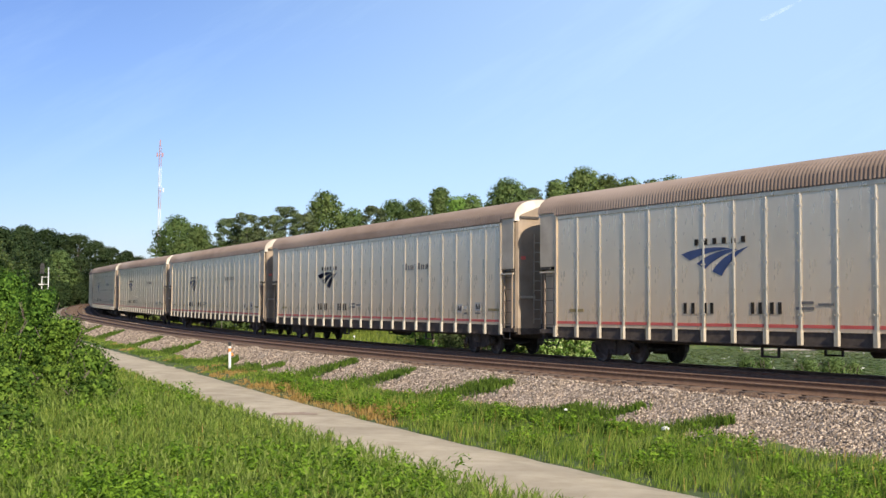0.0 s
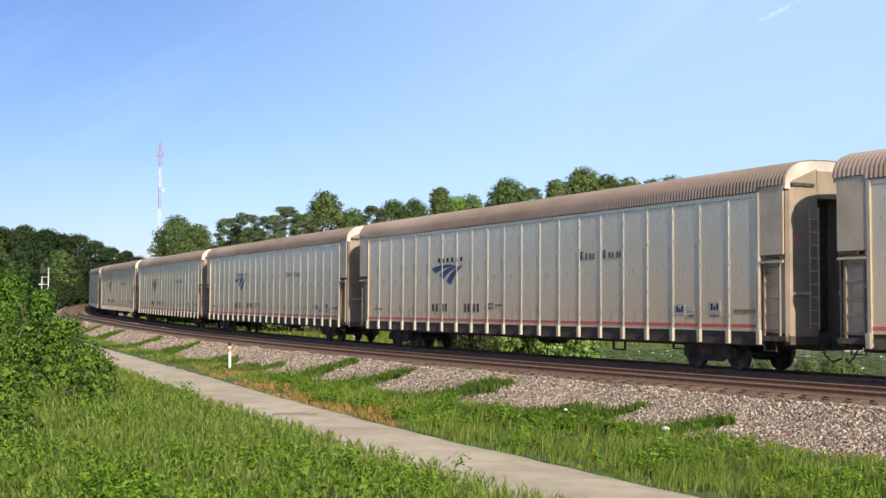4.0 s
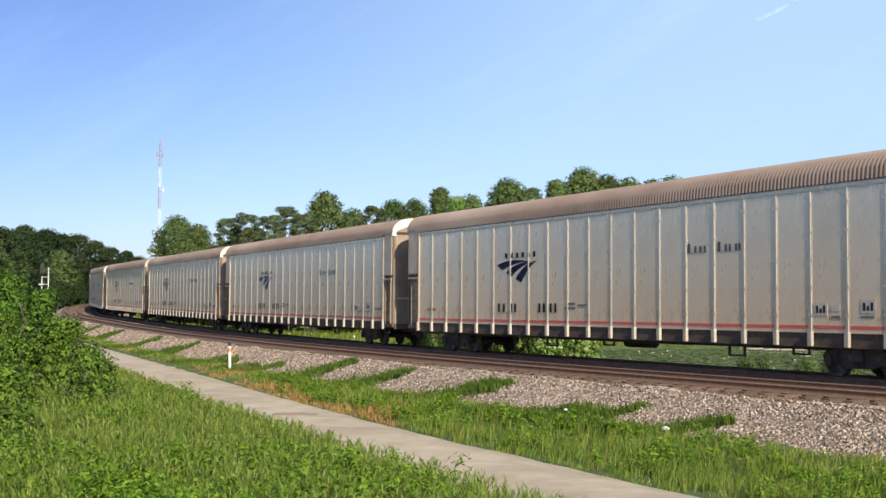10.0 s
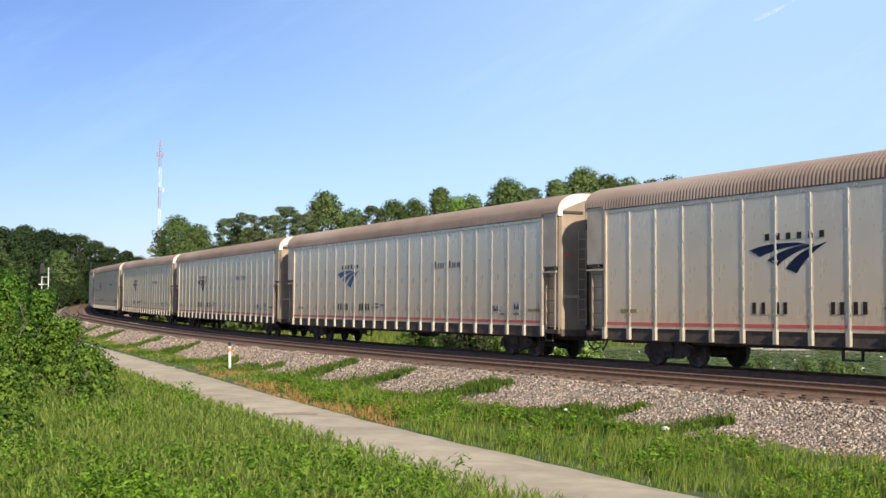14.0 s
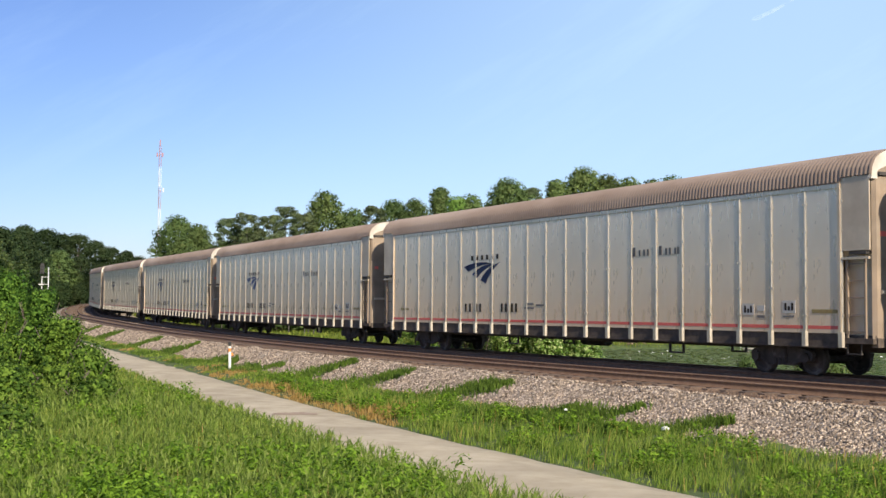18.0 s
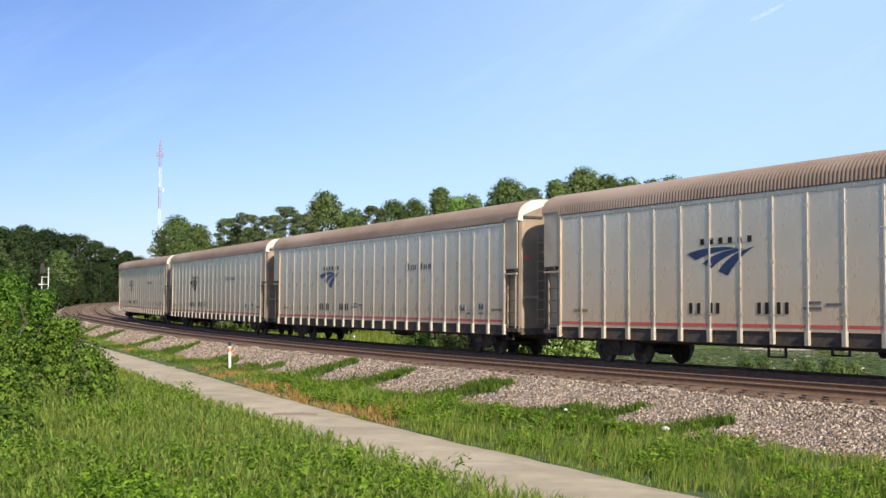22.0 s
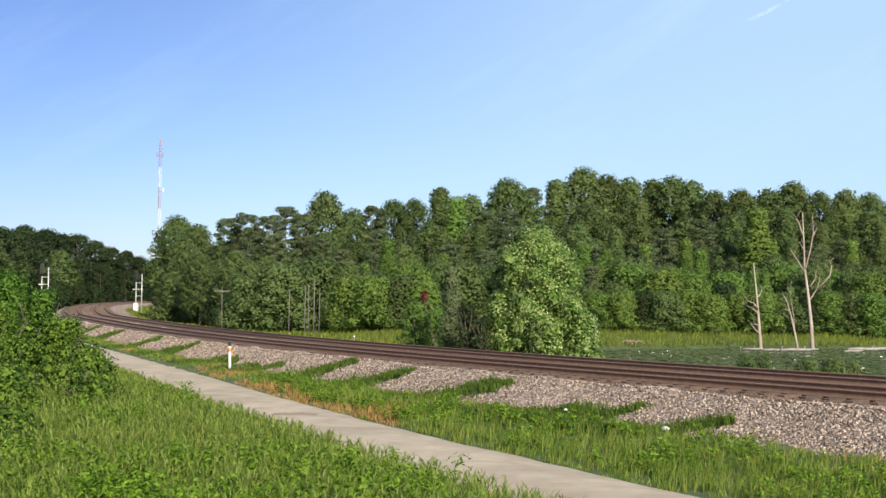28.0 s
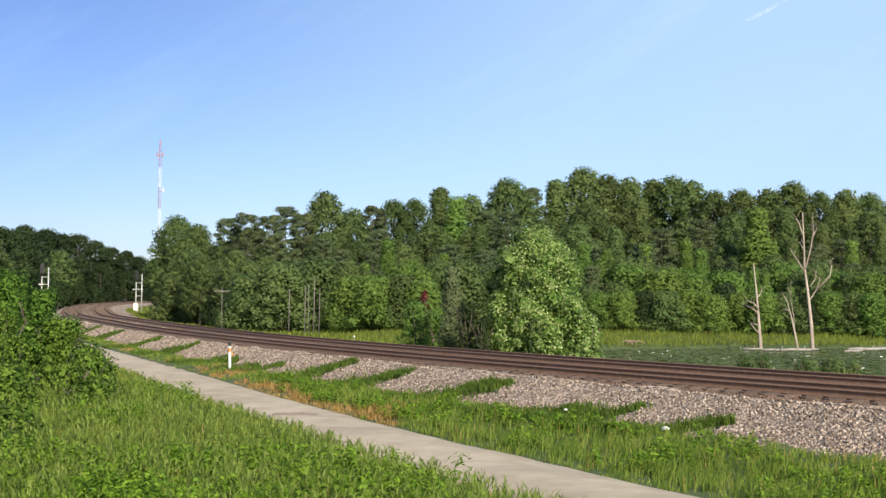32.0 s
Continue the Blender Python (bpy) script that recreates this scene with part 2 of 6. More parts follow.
M_BLACK = material("black paint", [(0.3, (0.015, 0.015, 0.016)), (0.7, (0.035, 0.034, 0.033))], scale=6, rough=0.6)
M_ALU = material("aluminium mast", [(0.3, (0.50, 0.50, 0.48)), (0.7, (0.62, 0.62, 0.60))], scale=4, rough=0.45, metal=0.4)
M_BARK = material("bark", [(0.3, (0.07, 0.055, 0.042)), (0.7, (0.16, 0.13, 0.105))], scale=7, rough=0.95, bump=0.8, bump_scale=14, stretch=(1, 1, 0.25))
M_DEAD = material("bleached dead wood", [(0.3, (0.24, 0.19, 0.145)), (0.55, (0.40, 0.33, 0.265)), (0.85, (0.56, 0.48, 0.40))], scale=4, rough=0.85,
                  bump=0.5, bump_scale=12, stretch=(1, 1, 0.2))
M_LOG = material("grey driftwood", [(0.3, (0.20, 0.18, 0.155)), (0.7, (0.38, 0.35, 0.31))], scale=5, rough=0.9, bump=0.5)
M_POLE = material("weathered pole timber", [(0.3, (0.11, 0.098, 0.085)), (0.7, (0.19, 0.172, 0.15))], scale=6, rough=0.9, stretch=(1, 1, 0.2))
F_BROAD = foliage("broad leaves", (0.086, 0.147, 0.047), (0.128, 0.187, 0.060), (0.222, 0.270, 0.092), through_light=0.45, island=0.3, clump=0.8)
# shade on the far left woods is mixed into this darker green
F_DARK = foliage("dark broad leaves with shade mixed in", (0.032, 0.057, 0.022), (0.048, 0.077, 0.029), (0.085, 0.112, 0.042), through_light=0.45, island=0.3, clump=0.8)
F_MID = foliage("deep green broad leaves", (0.068, 0.118, 0.039), (0.104, 0.154, 0.050), (0.182, 0.224, 0.078), through_light=0.45, island=0.3, clump=0.8)
F_PINE = foliage("pine needles", (0.088, 0.132, 0.058), (0.124, 0.165, 0.074), (0.205, 0.237, 0.110), through_light=0.42, island=0.3, clump=0.8)
F_YOUNG = foliage("young bright leaves", (0.095, 0.170, 0.038), (0.160, 0.262, 0.055), (0.250, 0.350, 0.090), through_light=0.45, island=0.3, clump=0.8)
F_SYCAMORE = foliage("pale backed leaves", (0.054, 0.115, 0.020), (0.162, 0.277, 0.051), (0.52, 0.59, 0.25), gloss=0.45, vary=0.0, island=0.6, clump=1.0)
F_BUSH = foliage("hedge leaves", (0.036, 0.077, 0.011), (0.086, 0.167, 0.022), (0.189, 0.302, 0.043))
F_WEED = foliage("lush weed leaves", (0.089, 0.168, 0.014), (0.159, 0.276, 0.022), (0.243, 0.383, 0.039))
F_GRASS = foliage("tall meadow grass", (0.088, 0.149, 0.018), (0.177, 0.256, 0.031), (0.319, 0.376, 0.084))
F_VERGE = foliage("verge grass", (0.074, 0.137, 0.018), (0.148, 0.238, 0.033), (0.305, 0.365, 0.075))
F_SHORT = foliage("dark creeping grass", (0.053, 0.100, 0.015), (0.099, 0.169, 0.023), (0.159, 0.237, 0.037))
F_STRAW = foliage("dry straw grass", (0.304, 0.175, 0.054), (0.457, 0.277, 0.090), (0.544, 0.369, 0.145))
F_REED = foliage("shore grass", (0.079, 0.127, 0.018), (0.158, 0.215, 0.031), (0.248, 0.292, 0.054))
F_RED = foliage("copper red leaves", (0.080, 0.022, 0.018), (0.170, 0.042, 0.032), (0.260, 0.075, 0.055))
F_LILY = foliage("lily pads", (0.098, 0.145, 0.052), (0.155, 0.207, 0.075), (0.230, 0.273, 0.115), gloss=0.65, spec=0.1)


# ---------------------------------------------------------------- mesh helpers
def box(bm, x0, x1, y0, y1, z0, z1, bevel=0.0):
    vs = [bm.verts.new(p) for p in ((x0, y0, z0), (x1, y0, z0), (x1, y1, z0), (x0, y1, z0), (x0, y0, z1), (x1, y0, z1), (x1, y1, z1), (x0, y1, z1))]
    for f in ((0, 3, 2, 1), (4, 5, 6, 7), (0, 1, 5, 4), (1, 2, 6, 5), (2, 3, 7, 6), (3, 0, 4, 7)):
        bm.faces.new([vs[k] for k in f])
    if bevel:
        es = list({e for v in vs for e in v.link_edges})
        bmesh.ops.bevel(bm, geom=es, offset=bevel, segments=1, affect="EDGES")


def tube(bm, path, radii, sides=6, cap=True):
    """A tapered tube along a list of points."""
    rings = []
    for k, p in enumerate(path):
        a = Vector(path[max(k - 1, 0)])
        b = Vector(path[min(k + 1, len(path) - 1)])
        d = (b - a).normalized()
        u = d.cross(Vector((0, 1, 0.13))).normalized()
        v = d.cross(u)
        rings.append([bm.verts.new(Vector(p) + (u * math.cos(2 * math.pi * j / sides) + v * math.sin(2 * math.pi * j / sides)) * radii[k])
                      for j in range(sides)])
    for r0, r1 in zip(rings, rings[1:]):
        for j in range(sides):
            bm.faces.new((r0[j], r0[(j + 1) % sides], r1[(j + 1) % sides], r1[j]))
    if cap:
        bm.faces.new(rings[0][::-1])
        bm.faces.new(rings[-1])


def prism(bm, outline, axis, lo, hi):
    """Extrude a closed outline of (a, b) pairs along x, y or z."""
    def at(a, b, c):
        return {"x": (c, a, b), "y": (a, c, b), "z": (a, b, c)}[axis]
    v0 = [bm.verts.new(at(a, b, lo)) for a, b in outline]
    v1 = [bm.verts.new(at(a, b, hi)) for a, b in outline]
    n = len(outline)
    bm.faces.new(v0[::-1])
    bm.faces.new(v1)
    for k in range(n):
        bm.faces.new((v0[k], v0[(k + 1) % n], v1[(k + 1) % n], v1[k]))
    bmesh.ops.recalc_face_normals(bm, faces=bm.faces)


def finish(name, bm, mat, smooth=False):
    me = bpy.data.meshes.new(name)
    bm.to_mesh(me)
    bm.free()
    me.materials.append(mat)
    if smooth:
        me.shade_smooth()
    return me


def part(name, bm, mat, parent=None, label="", smooth=False):
    ob = new(name, finish(name, bm, mat, smooth))
    ob.parent = parent
    if label:
        tagged(ob, label)
    return ob


def box_part(name, mat, parent, x0, x1, y0, y1, z0, z1, label="", bevel=0.0):
    bm = bmesh.new()
    box(bm, x0, x1, y0, y1, z0, z1, bevel)
    return part(name, bm, mat, parent, label)


def raw_mesh(name, verts, faces, mat, smooth=False):
    """A mesh out of numpy arrays: verts (n, 3), faces (m, k)."""
    me = bpy.data.meshes.new(name)
    verts = np.asarray(verts, np.float32)
    faces = np.asarray(faces, np.int32)
    k = faces.shape[1]
    me.vertices.add(len(verts))
    me.vertices.foreach_set("co", verts.ravel())
    me.loops.add(faces.size)
    me.loops.foreach_set("vertex_index", faces.ravel())
    me.polygons.add(len(faces))
    me.polygons.foreach_set("loop_start", np.arange(0, faces.size, k, dtype=np.int32))
    me.update(calc_edges=True)
    me.validate()
    me.materials.append(mat)
    if smooth:
        me.shade_smooth()
    return me


RNG = np.random.default_rng(11)


def unit(v):
    return v / np.maximum(np.linalg.norm(v, axis=1, keepdims=True), 1e-9)


def leaf_verts(c, normal, size, slim=0.62):
    """Kite-shaped leaves, slightly folded, at c facing normal."""
    n = len(c)
    nrm = unit(normal)
    t = unit(np.cross(nrm, RNG.normal(size=(n, 3))))
    b = np.cross(nrm, t)
    s = size[:, None]
    fold = nrm * s * RNG.uniform(0.05, 0.25, (n, 1))
    v = np.stack([c - t * s * 0.5, c + b * s * 0.5 * slim + fold, c + t * s * 0.5, c - b * s * 0.5 * slim + fold], 1)
    return v.reshape(-1, 3)


def soften(me, normals):
    """Rounded shading: the given normals in place of each small face's own."""
    me.shade_smooth()
    at = me.attributes.new("custom_normal", "FLOAT_VECTOR", "POINT")
    at.data.foreach_set("vector", np.ascontiguousarray(unit(normals), np.float32).ravel())
    me.update()


def leaf_mesh(name, c, normal, size, mat, slim=0.62, soft=None, corners=4):
    v = leaf_verts(c, normal, size, slim)
    if corners == 3:
        v = v.reshape(-1, 4, 3)[:, (0, 1, 3)].reshape(-1, 3)
    f = np.arange(len(v)).reshape(-1, corners)
    if soft is not None:
        own = np.cross(v[f[:, 1]] - v[f[:, 0]], v[f[:, -1]] - v[f[:, 0]])
        back = (own * soft).sum(1) < 0
        f[back] = f[back][:, ::-1]
    me = raw_mesh(name, v, f, mat)
    if soft is not None:
        soften(me, np.repeat(unit(soft) + 0.45 * RNG.normal(size=(len(soft), 3)) * 0.6, corners, 0))
    return me


def blade_mesh(name, base, height, width, lean, mat):
    """Grass blades: two segments to a bent tip."""
    n = len(base)
    a = RNG.uniform(0, 2 * np.pi, n)
    d = np.stack([np.cos(a), np.sin(a), np.zeros(n)], 1)
    side = np.stack([-np.sin(a + 0.6), np.cos(a + 0.6), np.zeros(n)], 1) * (width / 2)[:, None]
    up = np.array([[0, 0, 1.0]])
    mid = base + up * (height * 0.55)[:, None] + d * (lean * height * 0.22)[:, None]
    tip = base + up * height[:, None] + d * (lean * height * 0.75)[:, None]
    v = np.stack([base - side, base + side, mid + side * 0.8, mid - side * 0.8, tip + side * 0.15, tip - side * 0.15], 1).reshape(-1, 3)
    k = np.arange(n)[:, None] * 6
    f = np.stack([k + np.array([[0, 1, 2, 3]]), k + np.array([[3, 2, 4, 5]])], 1)
    own = np.cross(v[k[:, 0] + 1] - v[k[:, 0]], v[k[:, 0] + 3] - v[k[:, 0]])
    back = own[:, 1] > 0
    f[back] = f[back][:, :, ::-1]
    me = raw_mesh(name, v, f.reshape(-1, 4), mat)
    soft = np.stack([d[:, 0] * 0.9, d[:, 1] * 0.6 - 0.4, np.full(n, 0.65)], 1)
    soften(me, np.repeat(soft, 6, 0))
    return me


# ---------------------------------------------------------------- the line of the railway
S = np.arange(-900, 900.5, 0.5)


def bend(s):
    u = np.clip(s, -70, 60) / 100
    near = 0.001814602 + 0.0025537 * u + 0.000429846 * u * u
    far = np.interp(s, [-300, -200, -165, -130, -100, -70], [0.0035, 0.00353, 0.00333, 0.0002, 0.00330, 0.000238])
    return np.where(s < -70, far, near)


turn = np.concatenate([[0], np.cumsum(bend(S[1:] - 0.25) * 0.5 * (S[1:] < 62))])
ZERO = int(np.argmin(abs(S)))
turn = turn - turn[ZERO] - 1.113727
half_turn = (turn[1:] + turn[:-1]) / 2
LX = np.concatenate([[0], np.cumsum(np.cos(half_turn) * 0.5)])
LY = np.concatenate([[0], np.cumsum(np.sin(half_turn) * 0.5)])
LX = LX - LX[ZERO] + 0.06455
LY = LY - LY[ZERO] + 50.525692
TRACK_GAP = 3.70      # between the two tracks' centres


def grade(s):
    near = -0.008186 + 0.005818 * np.clip(s, -70, 60) + 0.000081 * np.clip(s, -70, 60) ** 2
    far = np.interp(s, [-300, -230, -190, -160, -130, -100, -70], [1.717, 1.218, 0.933, 0.677, 0.475, 0.070, -0.0186])
    return np.where(np.asarray(s) < -70, far, near)


def on_line(s, o=0.0, z=0.0):
    """World place s metres along the far track, o metres towards the path, z above its rails."""
    a = np.interp(s, S, turn)
    return np.stack([np.interp(s, S, LX) + o * np.sin(a), np.interp(s, S, LY) - o * np.cos(a), z + grade(s)], -1)


LINE_S = np.arange(-420, 200, 2.0)
LINE_P = on_line(LINE_S)[:, :2]
LINE_A = np.interp(LINE_S, S, turn)


def beside(x, y):
    """Distance along and beside the far track of places x, y (arrays)."""
    x, y = np.asarray(x, float).ravel(), np.asarray(y, float).ravel()
    k = np.concatenate([np.argmin((xx[:, None] - LINE_P[:, 0]) ** 2 + (yy[:, None] - LINE_P[:, 1]) ** 2, 1)
                        for xx, yy in zip(np.array_split(x, 1 + len(x) // 4000), np.array_split(y, 1 + len(x) // 4000))])
    a = LINE_A[k]
    dx, dy = x - LINE_P[k, 0], y - LINE_P[k, 1]
    return LINE_S[k] + dx * np.cos(a) + dy * np.sin(a), dx * np.sin(a) - dy * np.cos(a)


# the path beside it
PATH_C = np.array([(40, -60), (24, -25), (12.5, 0.0), (7.4, 10.5), (3.1, 19.5), (0.3, 25.0), (-2.2, 30.0), (-6.2, 38.9), (-12.5, 54.0),
                   (-17.4, 65.6), (-23.9, 80.9), (-33, 103), (-45, 135), (-58, 172), (-70, 215)], float)


def smooth_line(p, step=12):
    q = np.vstack([2 * p[0] - p[1], p, 2 * p[-1] - p[-2]])
    out = []
    for k in range(1, len(q) - 2):
        for u in np.linspace(0, 1, step, endpoint=False):
            a, b, c, d = q[k - 1], q[k], q[k + 1], q[k + 2]
            out.append(0.5 * (2 * b + (c - a) * u + (2 * a - 5 * b + 4 * c - d) * u * u + (3 * b - a - 3 * c + d) * u ** 3))
    return np.array(out + [p[-1]])


PATH_L = smooth_line(PATH_C)
PATH_T = unit(np.gradient(PATH_L, axis=0))
PATH_W = 2.9
PATH_Z = -1.2


def from_path(x, y):
    """Signed distance from the path's middle, positive towards the meadow."""
    x, y = np.asarray(x, float).ravel(), np.asarray(y, float).ravel()
    out = np.empty(len(x))
    for i in range(0, len(x), 4000):
        xx, yy = x[i:i + 4000], y[i:i + 4000]
        k = np.argmin((xx[:, None] - PATH_L[:, 0]) ** 2 + (yy[:, None] - PATH_L[:, 1]) ** 2, 1)
        out[i:i + 4000] = -(xx - PATH_L[k, 0]) * PATH_T[k, 1] + (yy - PATH_L[k, 1]) * PATH_T[k, 0]
    return out


def step01(v, lo, hi):
    u = np.clip((v - lo) / (hi - lo), 0, 1)
    return u * u * (3 - 2 * u)


def pond_mask(x, y, o):
    """1 on the pond, 0 on land."""
    shore = 88.5 + 0.22 * (x - 11) + 1.2 * np.sin(x * 0.33) + 0.6 * np.sin(x * 0.9 + 1)
    west = 0.105 * y + 0.6 * np.sin(y * 0.3)
    return step01(shore - y, -0.6, 0.6) * step01(x - west, -0.8, 0.8) * step01(-o, 9.3, 10.8) * step01(85 - x, 0, 4)


def ground_z(x, y):
    x, y = np.asarray(x, float).ravel(), np.asarray(y, float).ravel()
    s, o = beside(x, y)
    g = grade(s)
    far = np.hypot(x, y)
    z = np.full(len(x), PATH_Z)
    # towards the railway the verge rises to the foot of the ballast
    near_side = np.clip((9.0 - o) / 2.4, 0, 1) * (o > 0)
    z = z + near_side * (g - 0.92 - PATH_Z)
    bed = (o > -5.0) & (o < 6.6)
    z = np.where(bed, g - 1.05, z)
    back = np.clip((-o - 3.0) / 7.0, 0, 1)
    z = np.where(o <= -3.0, (g - 0.95) * (1 - back) + back * -1.12, z)
    # the bank on which the camera stands
    z = z + 1.55 * step01(10.5 - far, 0, 8)
    # rolling land under the woods
    hill = step01(y, 105, 230) * step01(x, -40, 60) * 6.0 + step01(y, 230, 700) * 6.0
    hill = hill * np.clip((abs(o) - 12) / 25, 0, 1)
    z = z + hill
    rise = step01(y - (89.5 + 0.22 * (x - 11)), 0, 13) * np.clip((-o - 12) / 8, 0, 1)
    z = z + 0.55 * rise
    m = pond_mask(x, y, o)
    z = z - m * 0.7
    return z


# ---------------------------------------------------------------- ground
def spaced(lo, fine_lo, fine_hi, hi, fine, growth=1.25):
    mid = list(np.arange(fine_lo, fine_hi, fine))
    up, down, d = [fine_hi], [fine_lo - fine], fine
    while up[-1] < hi:
        d *= growth
        up.append(up[-1] + d)
    d = fine
    while down[-1] > lo:
        d *= growth
        down.append(down[-1] - d)
    return np.array(down[::-1] + mid + up)


def build_ground():
    xs = spaced(-2600, -70, 75, 2600, 0.9)
    ys = spaced(-1500, 2, 130, 3500, 0.9)
    gx, gy = np.meshgrid(xs, ys)
    z = ground_z(gx, gy)
    bump = np.array([noise.noise((a * 0.35, b * 0.35, 0)) for a, b in zip(gx.ravel(), gy.ravel())])
    off = abs(from_path(gx, gy) - 0.2)
    _, o = beside(gx, gy)
    z = z + bump * 0.10 * step01(off, 1.5, 2.8) - 0.05 * step01(1.8 - off, 0, 0.3)
    v = np.stack([gx.ravel(), gy.ravel(), z], 1)
    ny, nx = gx.shape
    k = (np.arange(ny - 1)[:, None] * nx + np.arange(nx - 1)[None, :]).ravel()
    f = np.stack([k, k + 1, k + nx + 1, k + nx], 1)
    g = new("ground", raw_mesh("ground", v, f, M_GROUND, True))
    tagged(g, "grassy uneven ground running out to the woods", "ground", kind="structure")


build_ground()


def build_path():
    cross = np.array([(-1.0, -0.10), (-0.96, 0.0), (-0.5, 0.03), (0, 0.04), (0.5, 0.03), (0.96, 0.0), (1.0, -0.10)])
    line = PATH_L
    nrm = np.stack([-PATH_T[:, 1], PATH_T[:, 0]], 1)
    v = []
    for k in range(len(line)):
        for u, dz in cross:
            w = PATH_W / 2 + 0.10 * noise.noise((line[k, 0] * 0.8, line[k, 1] * 0.8, u)) + 0.06 * noise.noise((line[k, 1] * 3, u, 2))
            q = line[k] + nrm[k] * (u * w + 0.2)
            lift = 1.55 * float(step01(np.array(10.5 - np.hypot(*q)), 0, 8))
            v.append((q[0], q[1], PATH_Z + dz + lift))
    m = len(cross)
    f = [(k * m + j, k * m + j + 1, (k + 1) * m + j + 1, (k + 1) * m + j) for k in range(len(line) - 1) for j in range(m - 1)]
    ob = new("path", raw_mesh("path", v, f, M_PATH, True))
    tagged(ob, "worn pale grey gravel path beside the railway", "path", kind="structure")
    # a rusty puddle stain of washed-out soil
    bm = bmesh.new()
    ring = [bm.verts.new((-4.0 + 0.6 * math.cos(a) * (1 + 0.5 * noise.noise((math.cos(a) * 3, math.sin(a) * 3, 5))),
                          33.6 + 0.42 * math.sin(a) * (1 + 0.6 * noise.noise((math.sin(a) * 4, math.cos(a) * 3, 9))), PATH_Z + 0.046)) for a in np.linspace(0, 2 * math.pi, 22, endpoint=False)]
    bm.faces.new(ring)
    st = part("soil_stain", bm, M_DIRT)
    tagged(st, "rusty brown soil stain washed onto the path", "stain", kind="structure")


build_path()


def build_water():
    xs, ys = np.arange(4, 88, 2.0), np.arange(18, 112, 2.0)
    gx, gy = np.meshgrid(xs, ys)
    v = np.stack([gx.ravel(), gy.ravel(), np.full(gx.size, -1.36)], 1)
    nx = len(xs)
    k = (np.arange(len(ys) - 1)[:, None] * nx + np.arange(nx - 1)[None, :]).ravel()
    f = np.stack([k, k + 1, k + nx + 1, k + nx], 1)
    c = v[f].mean(1)
    _, o = beside(c[:, 0], c[:, 1])
    f = f[(o < -7.5)]
    m = bpy.data.materials.new("still pond water")
    m.use_nodes = True
    n, l = m.node_tree.nodes, m.node_tree.links
    b = n["Principled BSDF"]
    b.inputs["Base Color"].default_value = (0.035, 0.05, 0.025, 1)
    b.inputs["Roughness"].default_value = 0.08
    b.inputs["IOR"].default_value = 1.33
    nb, bu = n.new("ShaderNodeTexNoise"), n.new("ShaderNodeBump")
    nb.inputs["Scale"].default_value = 3.0
    bu.inputs["Strength"].default_value, bu.inputs["Distance"].default_value = 0.15, 0.02
    l.new(nb.outputs["Fac"], bu.inputs["Height"])
    l.new(bu.outputs["Normal"], b.inputs["Normal"])
    ob = new("water", raw_mesh("water", v, f, m))
    tagged(ob, "still green pond water with lily pads", "pond", kind="structure")
    # lily pads and a few white blossoms
    n_pads = 24000
    x = RNG.uniform(6, 60, n_pads * 3)
    y = RNG.uniform(30, 100, n_pads * 3)
    _, o = beside(x, y)
    patch = np.array([noise.noise((a * 0.12, b * 0.09, 3)) for a, b in zip(x, y)])
    ok = (pond_mask(x, y, o) > 0.9) & (patch > RNG.uniform(-1.3, -0.2, len(x)))
    x, y = x[ok][:n_pads], y[ok][:n_pads]
    c = np.stack([x, y, np.full(len(x), -1.345)], 1)
    a = np.linspace(0.3, 2 * np.pi - 0.3, 7)
    r = RNG.uniform(0.10, 0.24, len(x))
    spin = RNG.uniform(0, 6.28, len(x))
    v = c[:, None, :] + np.stack([np.cos(a[None] + spin[:, None]) * r[:, None], np.sin(a[None] + spin[:, None]) * r[:, None],
                                  RNG.uniform(0, 0.03, (len(x), 7))], 2)
    ob = new("lily_pads", raw_mesh("lily_pads", v.reshape(-1, 3), np.arange(len(x) * 7).reshape(-1, 7), F_LILY))
    tagged(ob, "round green lily pads floating on the pond", "lily pads", kind="stuff")
    k = RNG.choice(len(x), 170, replace=False)
    cc = np.repeat(c[k], 4, 0) + np.concatenate([RNG.normal(0, 0.05, (len(k) * 4, 2)), RNG.uniform(0.04, 0.12, (len(k) * 4, 1))], 1)
    ob = new("lily_blossoms", leaf_mesh("lily_blossoms", cc, RNG.normal(size=(len(cc), 3)) + (0, 0, 1), np.full(len(cc), 0.10), M_WHITE))
    tagged(ob, "small white lily blossoms on the pond", "water lilies", kind="stuff")


build_water()


def sweep(s0, s1, step, cross, closed=False):
    """Vertices and faces of a cross-section [(o, z), ...] swept along the line."""
    ss = np.arange(s0, s1 + 1e-6, step)
    m = len(cross)
    v = np.concatenate([on_line(ss, o, z)[:, None, :] for o, z in cross], 1).reshape(-1, 3)
    k = np.arange(len(ss) - 1)[:, None] * m
    j = np.arange(m if closed else m - 1)[None]
    f = np.stack([k + j, k + (j + 1) % m, k + m + (j + 1) % m, k + m + j], -1).reshape(-1, 4)
    return v, f


